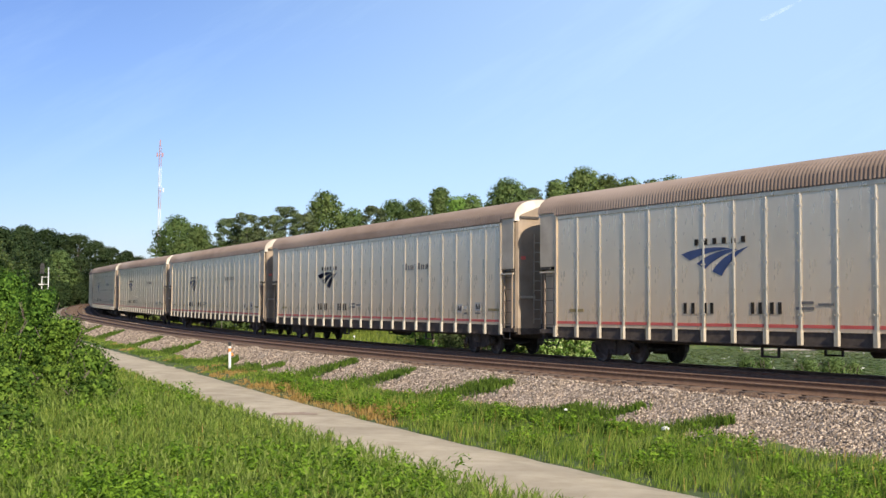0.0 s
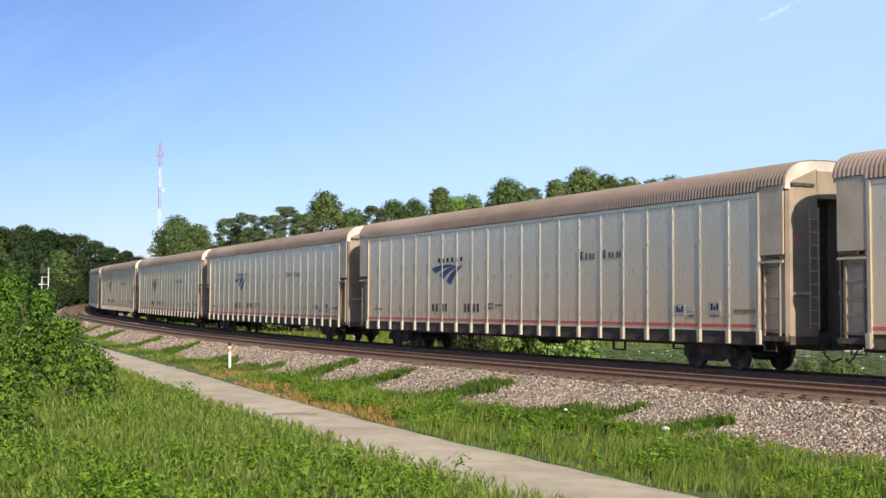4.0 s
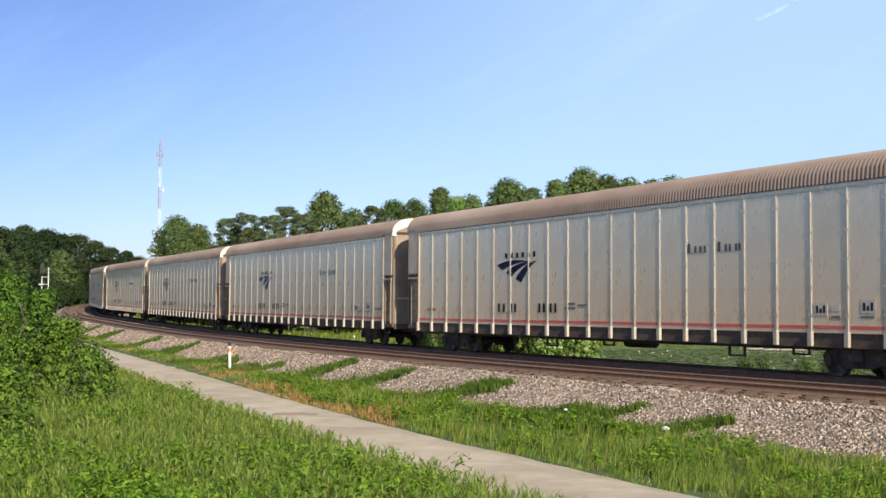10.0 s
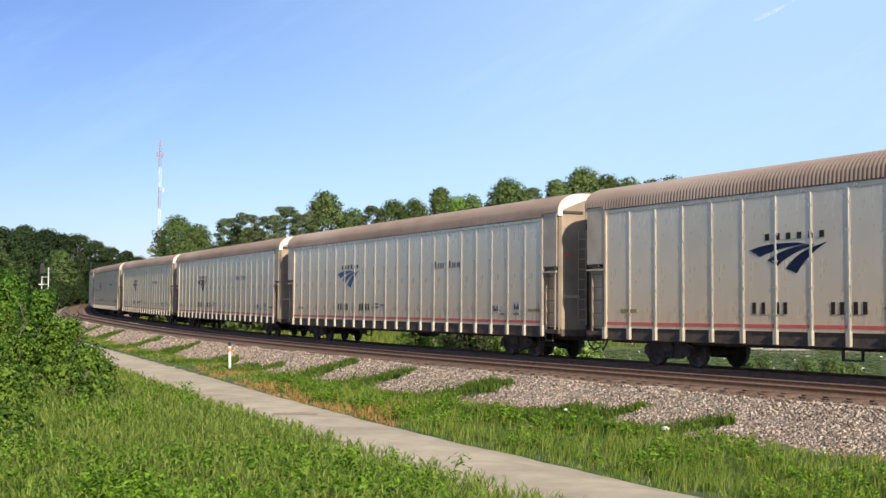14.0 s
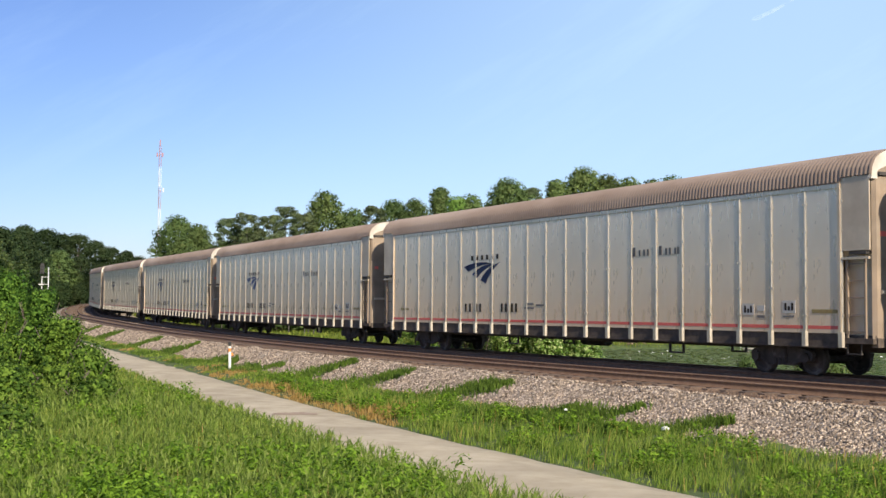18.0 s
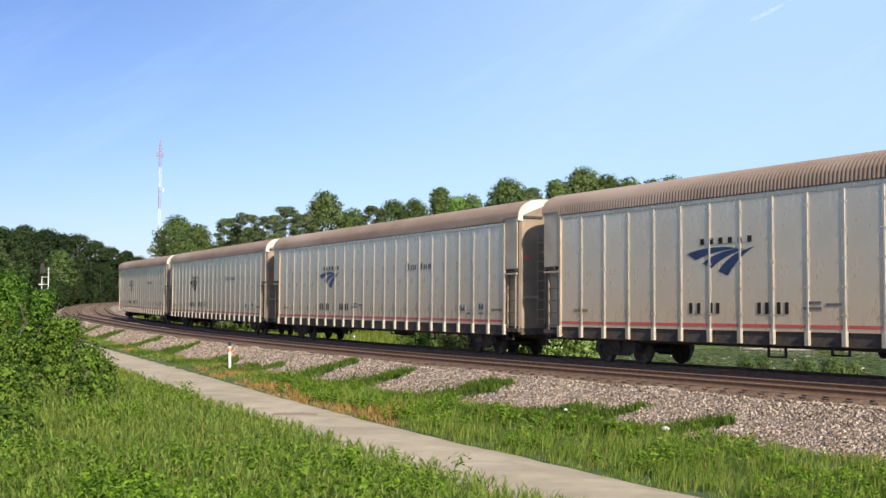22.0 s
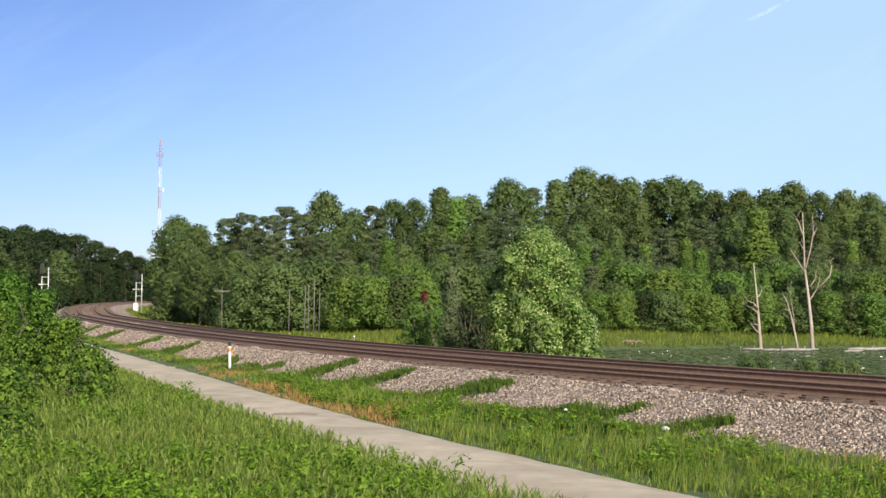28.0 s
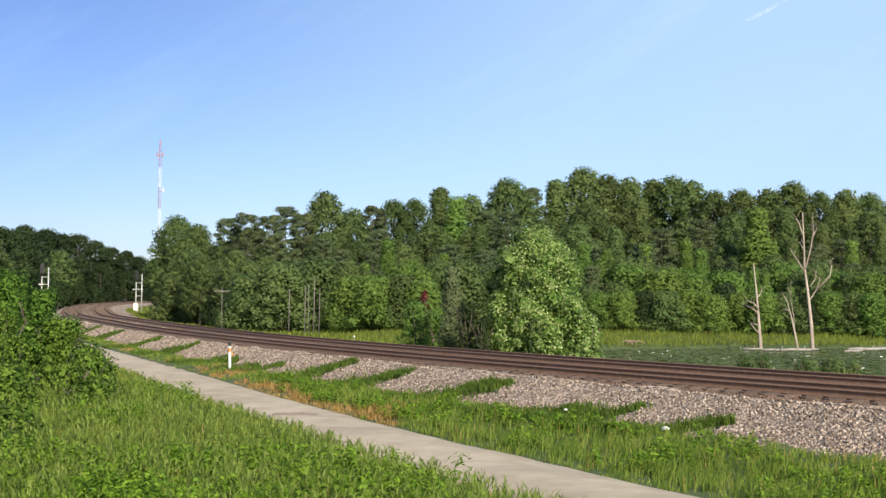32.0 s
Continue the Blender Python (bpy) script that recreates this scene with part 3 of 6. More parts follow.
def build_ballast():
    cross = [(-6.6, -1.25), (-2.6, -0.30), (-1.4, -0.22), (1.4, -0.22), (1.85, -0.27), (2.3, -0.22), (5.05, -0.22), (5.35, -0.27)]
    cross += [(5.35 + 0.25 * k, -0.27 - 0.125 * k) for k in range(1, 8)] + [(7.4, -1.35)]
    v, f = sweep(-420, 90, 0.5, cross)
    v[:, 2] += np.array([0.05 * noise.noise(p * 1.7) + 0.06 * noise.noise(p * 0.4) for p in map(Vector, v)])
    ob = new("ballast", raw_mesh("ballast", v, f, M_BALLAST, True))
    tagged(ob, "pinkish grey crushed stone bed under the tracks", "ballast", kind="structure")
    bed = [(-1.75, -0.30), (-1.6, -0.205), (1.5, -0.205), (1.85, -0.24), (2.2, -0.205), (5.05, -0.205), (5.15, -0.30)]
    v, f = sweep(-420, 90, 0.5, bed)
    v[:, 2] += np.array([0.02 * noise.noise(p * 2.7) for p in map(Vector, v)])
    ob = new("track_bed", raw_mesh("track_bed", v, f, M_BED, True))
    tagged(ob, "rust-stained brown stones between the rails", "track bed", kind="structure")
    v, f = sweep(90, 900, 6, cross)
    ob = new("ballast", raw_mesh("ballast", v, f, M_BALLAST, True))
    tagged(ob, "pinkish grey crushed stone bed under the tracks", "ballast", kind="structure")


build_ballast()


def build_track(o_mid):
    root = new("railway_track", None)
    tagged(root, "railway track with rusty rails on dark timber sleepers", "railway track", "railway tracks", "structure")
    for side in (-1, 1):
        c = o_mid + side * 0.752
        cross = [(c - 0.070, -0.172), (c - 0.070, -0.160), (c - 0.024, -0.140), (c - 0.024, -0.045), (c - 0.037, -0.035), (c - 0.036, -0.004),
                 (c - 0.026, 0.0), (c + 0.026, 0.0), (c + 0.036, -0.004), (c + 0.037, -0.035), (c + 0.024, -0.045), (c + 0.024, -0.140),
                 (c + 0.070, -0.160), (c + 0.070, -0.172)]
        v, f = sweep(-420, 900, 1.5, cross, True)
        me = raw_mesh("rail", v, f, M_RUST)
        me.materials.append(M_RAILTOP)
        idx = np.zeros(len(f), np.int32)
        idx[np.isin(np.arange(len(f)) % len(cross), (6,))] = 1
        me.polygons.foreach_set("material_index", idx)
        r = new("rail", me)
        r.parent = root
        tagged(r, "rusty brown steel rail with a worn head")
    bm = bmesh.new()
    box(bm, -0.115, 0.115, -1.3, 1.3, -0.18, 0.0, 0.012)
    tie = finish("sleeper", bm, M_TIE)
    for k in range(140):
        s = -40 + k * 0.6
        p = on_line(s, o_mid, -0.165)
        t = new("sleeper", tie)
        t.parent = root
        t.matrix_basis = Matrix.Translation(p) @ Euler((0, 0, float(np.interp(s, S, turn)) + random.uniform(-0.015, 0.015))).to_matrix().to_4x4()
    v, f = [], []
    for k in range(560):
        s = -40.6 - k * 0.6 if k < 480 else 44 + (k - 480) * 0.6
        a = float(np.interp(s, S, turn))
        p = on_line(s, o_mid, -0.165)
        for dx, dy, dz in ((-1, -1, -1), (1, -1, -1), (1, 1, -1), (-1, 1, -1), (-1, -1, 0), (1, -1, 0), (1, 1, 0), (-1, 1, 0)):
            x, y = dx * 0.115, dy * 1.3
            v.append((p[0] + x * math.cos(a) - y * math.sin(a), p[1] + x * math.sin(a) + y * math.cos(a), p[2] + dz * 0.18))
        f += [[8 * k + j for j in q] for q in ((4, 5, 6, 7), (0, 1, 5, 4), (1, 2, 6, 5), (2, 3, 7, 6), (3, 0, 4, 7))]
    r = new("distant_sleepers", raw_mesh("distant_sleepers", v, f, M_TIE))
    r.parent = root
    tagged(r, kind="stuff")


build_track(0.0)
build_track(TRACK_GAP)


# ---------------------------------------------------------------- the train
CAR = 27.1         # body length
PITCH = 28.6       # coupled length
NOSE = CAR / 2
TRUCK = 10.05      # bogie centres from the middle
POSTS = [(k - 10.5) * 1.195 for k in range(22)]


def arch(n=11, w=1.5, z0=4.70, rise=0.78):
    out = []
    for k in range(n):
        a = math.pi * k / (n - 1)
        c, sn = math.cos(a), math.sin(a)
        out.append((w * math.copysign(abs(c) ** 0.62, c), z0 + rise * sn ** 0.72))
    return out


def bars(bm, x, z, widths, h, gap, y, heights=None):
    """A row of plain upright bars where lettering stands."""
    for k, w in enumerate(widths):
        hh = h * (heights[k] if heights else 1)
        box(bm, x, x + w, y - 0.004, y + 0.004, z, z + hh)
        x += w + gap


def comb(bm, teeth, y0, y1, z0):
    """Upright bars joined along their foot: teeth are (x, width, height)."""
    teeth = sorted(teeth)
    foot = 0.004
    line = [(teeth[0][0], z0)]
    for x, w, h in teeth:
        line += [(x, z0 + foot), (x, z0 + h), (x + w, z0 + h), (x + w, z0 + foot)]
    line.append((teeth[-1][0] + teeth[-1][1], z0))
    tidy = [q for k, q in enumerate(line) if k == 0 or q != line[k - 1]]
    prism(bm, tidy, "y", y0, y1)


def wheel_mesh():
    bm = bmesh.new()
    ring = [(0.06, 0.07), (0.10, 0.09), (0.13, 0.04), (0.31, 0.03), (0.345, 0.065), (0.40, 0.07), (0.42, 0.06), (0.425, -0.03), (0.45, -0.045), (0.45, -0.07),
            (0.34, -0.065), (0.31, -0.02), (0.13, -0.02), (0.06, -0.07)]
    n = 14
    rows = [[bm.verts.new((r * math.cos(2 * math.pi * k / n), y, r * math.sin(2 * math.pi * k / n))) for r, y in ring] for k in range(n)]
    m = len(ring)
    for k in range(n):
        for j in range(m):
            bm.faces.new((rows[k][j], rows[k][(j + 1) % m], rows[(k + 1) % n][(j + 1) % m], rows[(k + 1) % n][j]))
    bmesh.ops.recalc_face_normals(bm, faces=bm.faces)
    return finish("wheel", bm, M_BOGIE)


def build_car():
    car = new("autorack_wagon", None)
    tagged(car, "silver ribbed covered car-carrier wagon with a dusty brown roof", "railway wagon", "wagons of the train")
    # frame
    box_part("centre_sill", M_UNDER, car, -NOSE - 0.1, NOSE + 0.1, -0.35, 0.35, 0.62, 1.0)
    box_part("deck", M_UNDER, car, -NOSE + 0.05, NOSE - 0.05, -1.36, 1.36, 0.93, 1.06)
    for sg in (-1, 1):
        bm = bmesh.new()
        box(bm, -NOSE + 0.9, NOSE - 0.9, min(sg * 1.36, sg * 1.43), max(sg * 1.36, sg * 1.43), 0.78, 1.09)
        box(bm, -NOSE + 0.9, NOSE - 0.9, min(sg * 1.36, sg * 1.47), max(sg * 1.36, sg * 1.47), 0.74, 0.78)
        part("side_sill", bm, M_SILL, car, "grimy dark side sill")
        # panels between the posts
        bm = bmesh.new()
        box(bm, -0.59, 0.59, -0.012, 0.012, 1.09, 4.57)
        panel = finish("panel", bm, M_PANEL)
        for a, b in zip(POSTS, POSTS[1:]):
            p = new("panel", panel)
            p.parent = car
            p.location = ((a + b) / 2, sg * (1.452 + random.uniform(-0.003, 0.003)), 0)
        # posts: hat sections with a wider foot and bolted flanges
        bm = bmesh.new()
        prism(bm, [(-0.060, 0), (-0.060, 0.010), (-0.040, 0.010), (-0.030, 0.024), (0.030, 0.024), (0.040, 0.010), (0.060, 0.010), (0.060, 0)], "z", 0.80, 4.56)
        prism(bm, [(-0.085, 0), (-0.062, 0.070), (0.062, 0.070), (0.085, 0)], "z", 0.76, 1.12)
        for kz in range(5):
            for sx in (-1, 1):
                box(bm, sx * 0.070 - 0.016, sx * 0.070 + 0.016, 0.008, 0.03, 1.5 + kz * 0.68, 1.54 + kz * 0.68)
        post = finish("post", bm, M_POST)
        for x in POSTS:
            p = new("post", post)
            p.parent = car
            p.matrix_basis = pose(x, sg * 1.462, 0, 0, 0, 0 if sg > 0 else 180)
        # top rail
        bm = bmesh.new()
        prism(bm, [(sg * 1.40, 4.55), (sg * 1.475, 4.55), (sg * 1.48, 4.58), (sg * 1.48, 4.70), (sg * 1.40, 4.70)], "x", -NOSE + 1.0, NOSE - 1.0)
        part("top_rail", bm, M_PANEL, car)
        # red stripe between the posts
        bm = bmesh.new()
        for a, b in zip(POSTS, POSTS[1:]):
            box(bm, a + 0.088, b - 0.088, min(sg * 1.46, sg * 1.47), max(sg * 1.46, sg * 1.47), 1.185, 1.27)
        part("stripe", bm, M_RED, car, "thin red stripe")
        # emblem: three curved blue swaths and plain bars in place of lettering
        front = sg < 0
        fx = 1 if front else -1       # reading direction
        x0 = -6.30 if front else 6.30

        def place(u):
            return x0 + fx * u
        bm = bmesh.new()
        swaths = (((0.0, 3.19), (0.37, 3.01), (1.74, 3.32), (2.02, 3.27)), ((0.64, 2.91), (1.0, 2.76), (2.08, 3.27), (2.28, 3.24)),
                  ((1.28, 2.68), (1.66, 2.55), (2.34, 3.23), (2.70, 3.31)))
        y = sg * 1.4725
        for a, b, c, d in swaths:
            n = 8
            rows = []
            for (p0, p1, lift) in ((a, c, 0.13), (b, d, 0.09)):
                q = ((p0[0] + p1[0]) / 2 - 0.18, (p0[1] + p1[1]) / 2 + lift)
                rows.append([((1 - t) ** 2 * p0[0] + 2 * t * (1 - t) * q[0] + t * t * p1[0], (1 - t) ** 2 * p0[1] + 2 * t * (1 - t) * q[1] + t * t * p1[1])
                             for t in (k / (n - 1) for k in range(n))])
            vs_t = [bm.verts.new((place(u), y, z)) for u, z in rows[0]]
            vs_b = [bm.verts.new((place(u), y, z)) for u, z in rows[1]]
            for k in range(n - 1):
                bm.faces.new((vs_t[k], vs_t[k + 1], vs_b[k + 1], vs_b[k]))
        bmesh.ops.solidify(bm, geom=bm.faces[:], thickness=0.006)
        part("emblem", bm, M_BLUE, car, "blue emblem of three curved swaths")
        y = sg * 1.472
        bm = bmesh.new()
        comb(bm, [(min(place(0.56 + 0.37 * k), place(0.56 + 0.37 * k) + fx * 0.15), 0.15, 0.17) for k in range(6)], y - 0.004, y + 0.004, 3.42)
        part("name_lettering", bm, M_INK, car, "dark blue bars in place of a name")
        for word, z, h, nm, mt in (((0.05, 0.38, 0.88, 1.15), 1.53, 0.30, "mark_lettering", M_INK), ((2.72, 3.00, 3.42, 3.70), 1.53, 0.30, "number_lettering", M_INK),
                                   ((10.54, 10.84, 11.06, 11.24), 3.21, 0.19, "slogan_lettering", M_SLOGAN), ((11.80, 12.10, 12.27, 12.51, 12.64), 3.21, 0.19, "slogan_lettering", M_SLOGAN)):
            bm = bmesh.new()
            teeth = []
            for k, u in enumerate(word):
                full = 0.20 if z < 2 else (0.19 if k == 0 else 0.13)
                w, x = full * 0.62, place(u + full * 0.19)
                teeth.append((min(x, x + fx * w), w, h * 1.4 if z > 2 and k == 0 else h))
            comb(bm, teeth, y - 0.004, y + 0.004, z)
            part(nm, bm, mt, car)
        for u, w, z, h in ((4.35, 0.62, 1.64, 0.07), (4.45, 0.5, 1.78, 0.07), (5.1, 0.5, 1.74, 0.06), (15.94, 0.28, 1.44, 0.07), (16.87, 0.40, 1.46, 0.05)):
            xa, xb = sorted((place(u), place(u) + fx * w))
            box_part("data_bar", M_FADED, car, xa, xb, y - 0.003, y + 0.003, z, z + h)
        for u, w, z, h in ((15.38, 0.44, 1.51, 0.30), (15.94, 0.27, 1.62, 0.14), (16.87, 0.45, 1.57, 0.31)):
            bm = bmesh.new()
            x = place(u)
            box(bm, min(x, x + fx * w), max(x, x + fx * w), y - 0.003, y + 0.003, z, z + h)
            plate = part("data_plate", bm, M_STENCIL, car, "small white stencilled data panel")
            bm = bmesh.new()
            for kk in range(3):
                if w > 0.3:
                    xa, xb = sorted((x + fx * w * (0.15 + 0.26 * kk), x + fx * w * (0.32 + 0.26 * kk)))
                    box(bm, xa, xb, y - 0.006, y + 0.006, z + h * 0.2, z + h * (0.8 if kk != 1 else 0.55))
            if bm.verts:
                part("stencil_mark", bm, M_INK, plate)
            else:
                bm.free()
        xa, xb = sorted((place(-5.45), place(-4.70)))
        box_part("mark", M_YELLOW, car, xa, xb, y - 0.004, y + 0.004, 1.57, 1.66, "dull yellow mark")
        xa, xb = sorted((place(17.88), place(18.72)))
        box_part("mark", M_YELLOW, car, xa, xb, y - 0.004, y + 0.004, 1.57, 1.66, "dull yellow mark")
    # roof: corrugated arch
    prof = arch(13)
    nx = 4 * 204 + 1
    v = []
    for k in range(nx):
        x = -NOSE + CAR * k / (nx - 1)
        bay = abs(x) > NOSE - 0.98
        for j, (py, pz) in enumerate(prof):
            lift = (0.0, 0.012, 0.024, 0.012)[k % 4]
            out = abs(py) / 1.5
            if bay and j in (0, len(prof) - 1):
                pz += 0.10
            v.append((x, py * (1.0 + 0.014 * out * lift / 0.024), pz + lift * (1 - 0.6 * out)))
    m = len(prof)
    f = [(k * m + j, (k + 1) * m + j, (k + 1) * m + j + 1, k * m + j + 1) for k in range(nx - 1) for j in range(m - 1)]
    r = new("roof", raw_mesh("roof", v, f, M_ROOF))
    r.parent = car
    tagged(r, "corrugated dusty pinkish brown roof")
    for sg in (-1, 1):
        y0, y1 = sorted((sg * 1.47, sg * 1.495))
        box_part("eave", M_ROOF, car, -NOSE + 1.0, NOSE - 1.0, y0, y1, 4.675, 4.70)
    # ends
    for e in (-1, 1):
        def xx(d):
            return e * (NOSE - d)
        # end corners, and the end door set back between them
        for sy in (-1, 1):
            bm = bmesh.new()
            cols = []
            for d, y in ((0.12, 1.40), (0.03, 1.33), (0.0, 1.22), (0.0, 0.42), (0.55, 0.40)):
                zt = 4.70 + 0.56 * (1 - (y / 1.5) ** 2.6)
                cols.append((bm.verts.new((xx(d), sy * y, 0.98)), bm.verts.new((xx(d), sy * y, zt))))
            for (a0, a1), (b0, b1) in zip(cols, cols[1:]):
                bm.faces.new((a0, b0, b1, a1))
            bmesh.ops.recalc_face_normals(bm, faces=bm.faces)
            bmesh.ops.solidify(bm, geom=bm.faces[:], thickness=0.025)
            part("corner_panel", bm, M_END, car, "dusty brown end corner panel, shade put into its colour")
        # end door takes the dark sill colour to stand for shade in the gap
        a0, a1 = sorted((xx(0.50), xx(0.55)))
        box_part("end_door", M_SILL, car, a0, a1, -0.44, 0.44, 0.98, 4.9, "end door set back, shade put into its dark colour")
        a0, a1 = sorted((xx(0.0), xx(0.5)))
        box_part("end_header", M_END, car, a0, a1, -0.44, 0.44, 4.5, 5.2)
        # roof end cap
        bm = bmesh.new()
        rim = [(y * 0.99, z) for y, z in arch(15)]
        prism(bm, rim, "x", min(xx(0.02), xx(0.10)), max(xx(0.02), xx(0.10)))
        part("roof_end", bm, M_CAP, car, "arched roof end, sunlight put into its pale colour")
        box_part("end_latch", M_UNDER, car, min(xx(-0.05), xx(0.05)), max(xx(-0.05), xx(0.05)), -1.30, -0.55, 4.78, 4.86)
        box_part("end_handle", M_POST, car, min(xx(-0.07), xx(0.03)), max(xx(-0.07), xx(0.03)), -1.25, -0.70, 2.02, 2.11, "pale grab bar")
        box_part("end_mark", M_RED, car, min(xx(-0.01), xx(0.02)), max(xx(-0.01), xx(0.02)), -1.24, -1.06, 3.36, 3.48, "faded red mark")
        for sy in (-1, 1):
            bm = bmesh.new()
            for kz in range(9):
                yy = sorted((sy * 0.44, sy * 0.76))
                box(bm, min(xx(-0.09), xx(-0.06)), max(xx(-0.09), xx(-0.06)), yy[0], yy[1], 1.3 + kz * 0.33, 1.325 + kz * 0.33)
            for yy in (sy * 0.46, sy * 0.76):
                box(bm, min(xx(-0.085), xx(-0.055)), max(xx(-0.085), xx(-0.055)), yy - 0.015, yy + 0.015, 1.15, 4.25)
            part("end_ladder", bm, M_POST, car)
            # side end bay: recessed sheet above, ladder below
            y0, y1 = sorted((sy * 1.44, sy * 1.48))
            a0, a1 = sorted((xx(0.10), xx(1.06)))
            box_part("bay_sheet", M_BAY, car, a0, a1, y0, y1, 3.04, 4.80, bevel=0.01)
            y0, y1 = sorted((sy * 1.26, sy * 1.30))
            box_part("bay_back", M_BAY, car, a0, a1, y0, y1, 0.98, 3.04)
            y0, y1 = sorted((sy * 1.27, sy * 1.50))
            b0, b1 = sorted((xx(0.20), xx(0.72)))
            box_part("bay_step", M_UNDER, car, b0, b1, y0, y1, 2.96, 3.03)
            b0, b1 = sorted((xx(0.12), xx(0.95)))
            box_part("hand_bracket", M_BAY, car, b0, b1, sy * 1.47 - 0.03, sy * 1.47 + 0.03, 2.84, 2.90)
            bm = bmesh.new()
            for dx in (0.30, 0.85):
                x = xx(dx)
                box(bm, x - 0.025, x + 0.025, sy * 1.42 - 0.025, sy * 1.42 + 0.025, 0.95, 2.92)
            for kz in range(5):
                b0, b1 = sorted((xx(0.30), xx(0.85)))
                box(bm, b0, b1, sy * 1.43 - 0.012, sy * 1.43 + 0.012, 1.12 + kz * 0.40, 1.15 + kz * 0.40)
            part("ladder", bm, M_END, car, "narrow dusty side ladder")
            b0, b1 = sorted((xx(0.05), xx(1.1)))
            y0, y1 = sorted((sy * 1.2, sy * 1.46))
            box_part("step_plate", M_SILL, car, b0, b1, y0, y1, 0.86, 0.99)
            bm = bmesh.new()
            b0, b1 = sorted((xx(0.42), xx(0.88)))
            for x in (b0, b1 - 0.03):
                box(bm, x, x + 0.03, sy * 1.42 - 0.015, sy * 1.42 + 0.015, 0.62, 0.88)
            box(bm, b0, b1, sy * 1.42 - 0.03, sy * 1.42 + 0.03, 0.60, 0.63)
            part("stirrup", bm, M_UNDER, car)
            # corner post
            b0, b1 = sorted((xx(1.0), xx(1.09)))
            y0, y1 = sorted((sy * 1.38, sy * 1.50))
            box_part("corner_post", M_BAY, car, b0, b1, y0, y1, 0.80, 4.68)
        # coupler and hoses
        bm = bmesh.new()
        box(bm, min(xx(-0.1), xx(-0.55)), max(xx(-0.1), xx(-0.55)), -0.09, 0.09, 0.72, 0.92, 0.015)
        box(bm, min(xx(-0.5), xx(-0.76)), max(xx(-0.5), xx(-0.76)), -0.16, 0.13, 0.66, 0.98, 0.03)
        part("coupler", bm, M_UNDER, car)
        bm = bmesh.new()
        pts = [(xx(-0.15), -0.45, 0.75), (xx(-0.3), -0.47, 0.5), (xx(-0.5), -0.42, 0.36), (xx(-0.68), -0.3, 0.45)]
        tube(bm, pts, [0.025] * 4)
        part("air_hose", bm, M_BLACK, car)
        bm = bmesh.new()
        box(bm, min(xx(0.0), xx(0.2)), max(xx(0.0), xx(0.2)), -1.35, 1.35, 0.78, 1.0)
        part("end_sill", bm, M_SILL, car)
    for sg in (-1, 1):
        box_part("side_beam", M_UNDER, car, -NOSE + 1.4, NOSE - 1.4, sg * 1.20 - 0.05, sg * 1.20 + 0.05, 0.70, 0.93)
    # middle underframe gear
    for x in (-3.5, 5.6):
        for sg in (-1, 1):
            bm = bmesh.new()
            prism(bm, [(x, 0.80), (x, 0.40), (x + 0.65, 0.40), (x + 0.65, 0.80), (x + 0.60, 0.80), (x + 0.60, 0.45), (x + 0.05, 0.45), (x + 0.05, 0.80)], "y",
                  sg * 1.15 - 0.03, sg * 1.15 + 0.03)
            part("hanger", bm, M_UNDER, car)
    bm = bmesh.new()
    tube(bm, [(-1.2, 0.5, 0.62), (0.2, 0.5, 0.62)], [0.2, 0.2], 12)
    part("air_tank", bm, M_UNDER, car)
    bm = bmesh.new()
    tube(bm, [(-9, -0.9, 0.74), (9, -0.9, 0.74)], [0.03, 0.03], 6)
    tube(bm, [(-9, -1.1, 0.68), (4, -1.1, 0.66)], [0.022, 0.022], 6)
    part("brake_pipe", bm, M_UNDER, car)
    # bogies
    wm = wheel_mesh()
    for bx in (-TRUCK, TRUCK):
        bm = bmesh.new()
        box(bm, bx - 0.22, bx + 0.22, -1.15, 1.15, 0.42, 0.72, 0.03)
        bogie = part("bogie", bm, M_BOGIE, car, "dusty cast-steel four-wheel bogie")
        for sg in (-1, 1):
            bm = bmesh.new()
            prism(bm, [(bx - 1.12, 0.52), (bx - 1.05, 0.62), (bx - 0.5, 0.74), (bx + 0.5, 0.74), (bx + 1.05, 0.62), (bx + 1.12, 0.52), (bx + 1.05, 0.36),
                       (bx + 0.72, 0.36), (bx + 0.45, 0.24), (bx - 0.45, 0.24), (bx - 0.72, 0.36), (bx - 1.05, 0.36)], "y", sg * 1.0 - 0.06, sg * 1.0 + 0.06)
            part("side_frame", bm, M_BOGIE, bogie)
            bm = bmesh.new()
            for dx in (-0.17, 0, 0.17):
                tube(bm, [(bx + dx, sg * 1.07, 0.27), (bx + dx, sg * 1.07, 0.52)], [0.07, 0.07], 8)
            part("spring", bm, M_UNDER, bogie)
            for wx in (-0.89, 0.89):
                w = new("wheel", wm)
                w.parent = bogie
                w.matrix_basis = pose(bx + wx, sg * 0.76, 0.425, 0, 0, 0 if sg > 0 else 180)
                bm = bmesh.new()
                tube(bm, [(bx + wx, sg * 0.95, 0.44), (bx + wx, sg * 1.13, 0.44)], [0.14, 0.13], 10)
                part("axle_box", bm, M_BOGIE, bogie)
        for wx in (-0.89, 0.89):
            bm = bmesh.new()
            tube(bm, [(bx + wx, -0.95, 0.425), (bx + wx, 0.95, 0.425)], [0.08, 0.08], 8)
            part("axle", bm, M_UNDER, bogie)
    return car


N_CARS = 25
wagons = [build_car()]
for k in range(1, N_CARS):
    wagons.append(copy_thing(wagons[0], Matrix.Identity(4)))


def rear_of_train(t):
    """Place along the line of the last wagon's rear end."""
    return -26.116 + 24.711 * (t - 24)


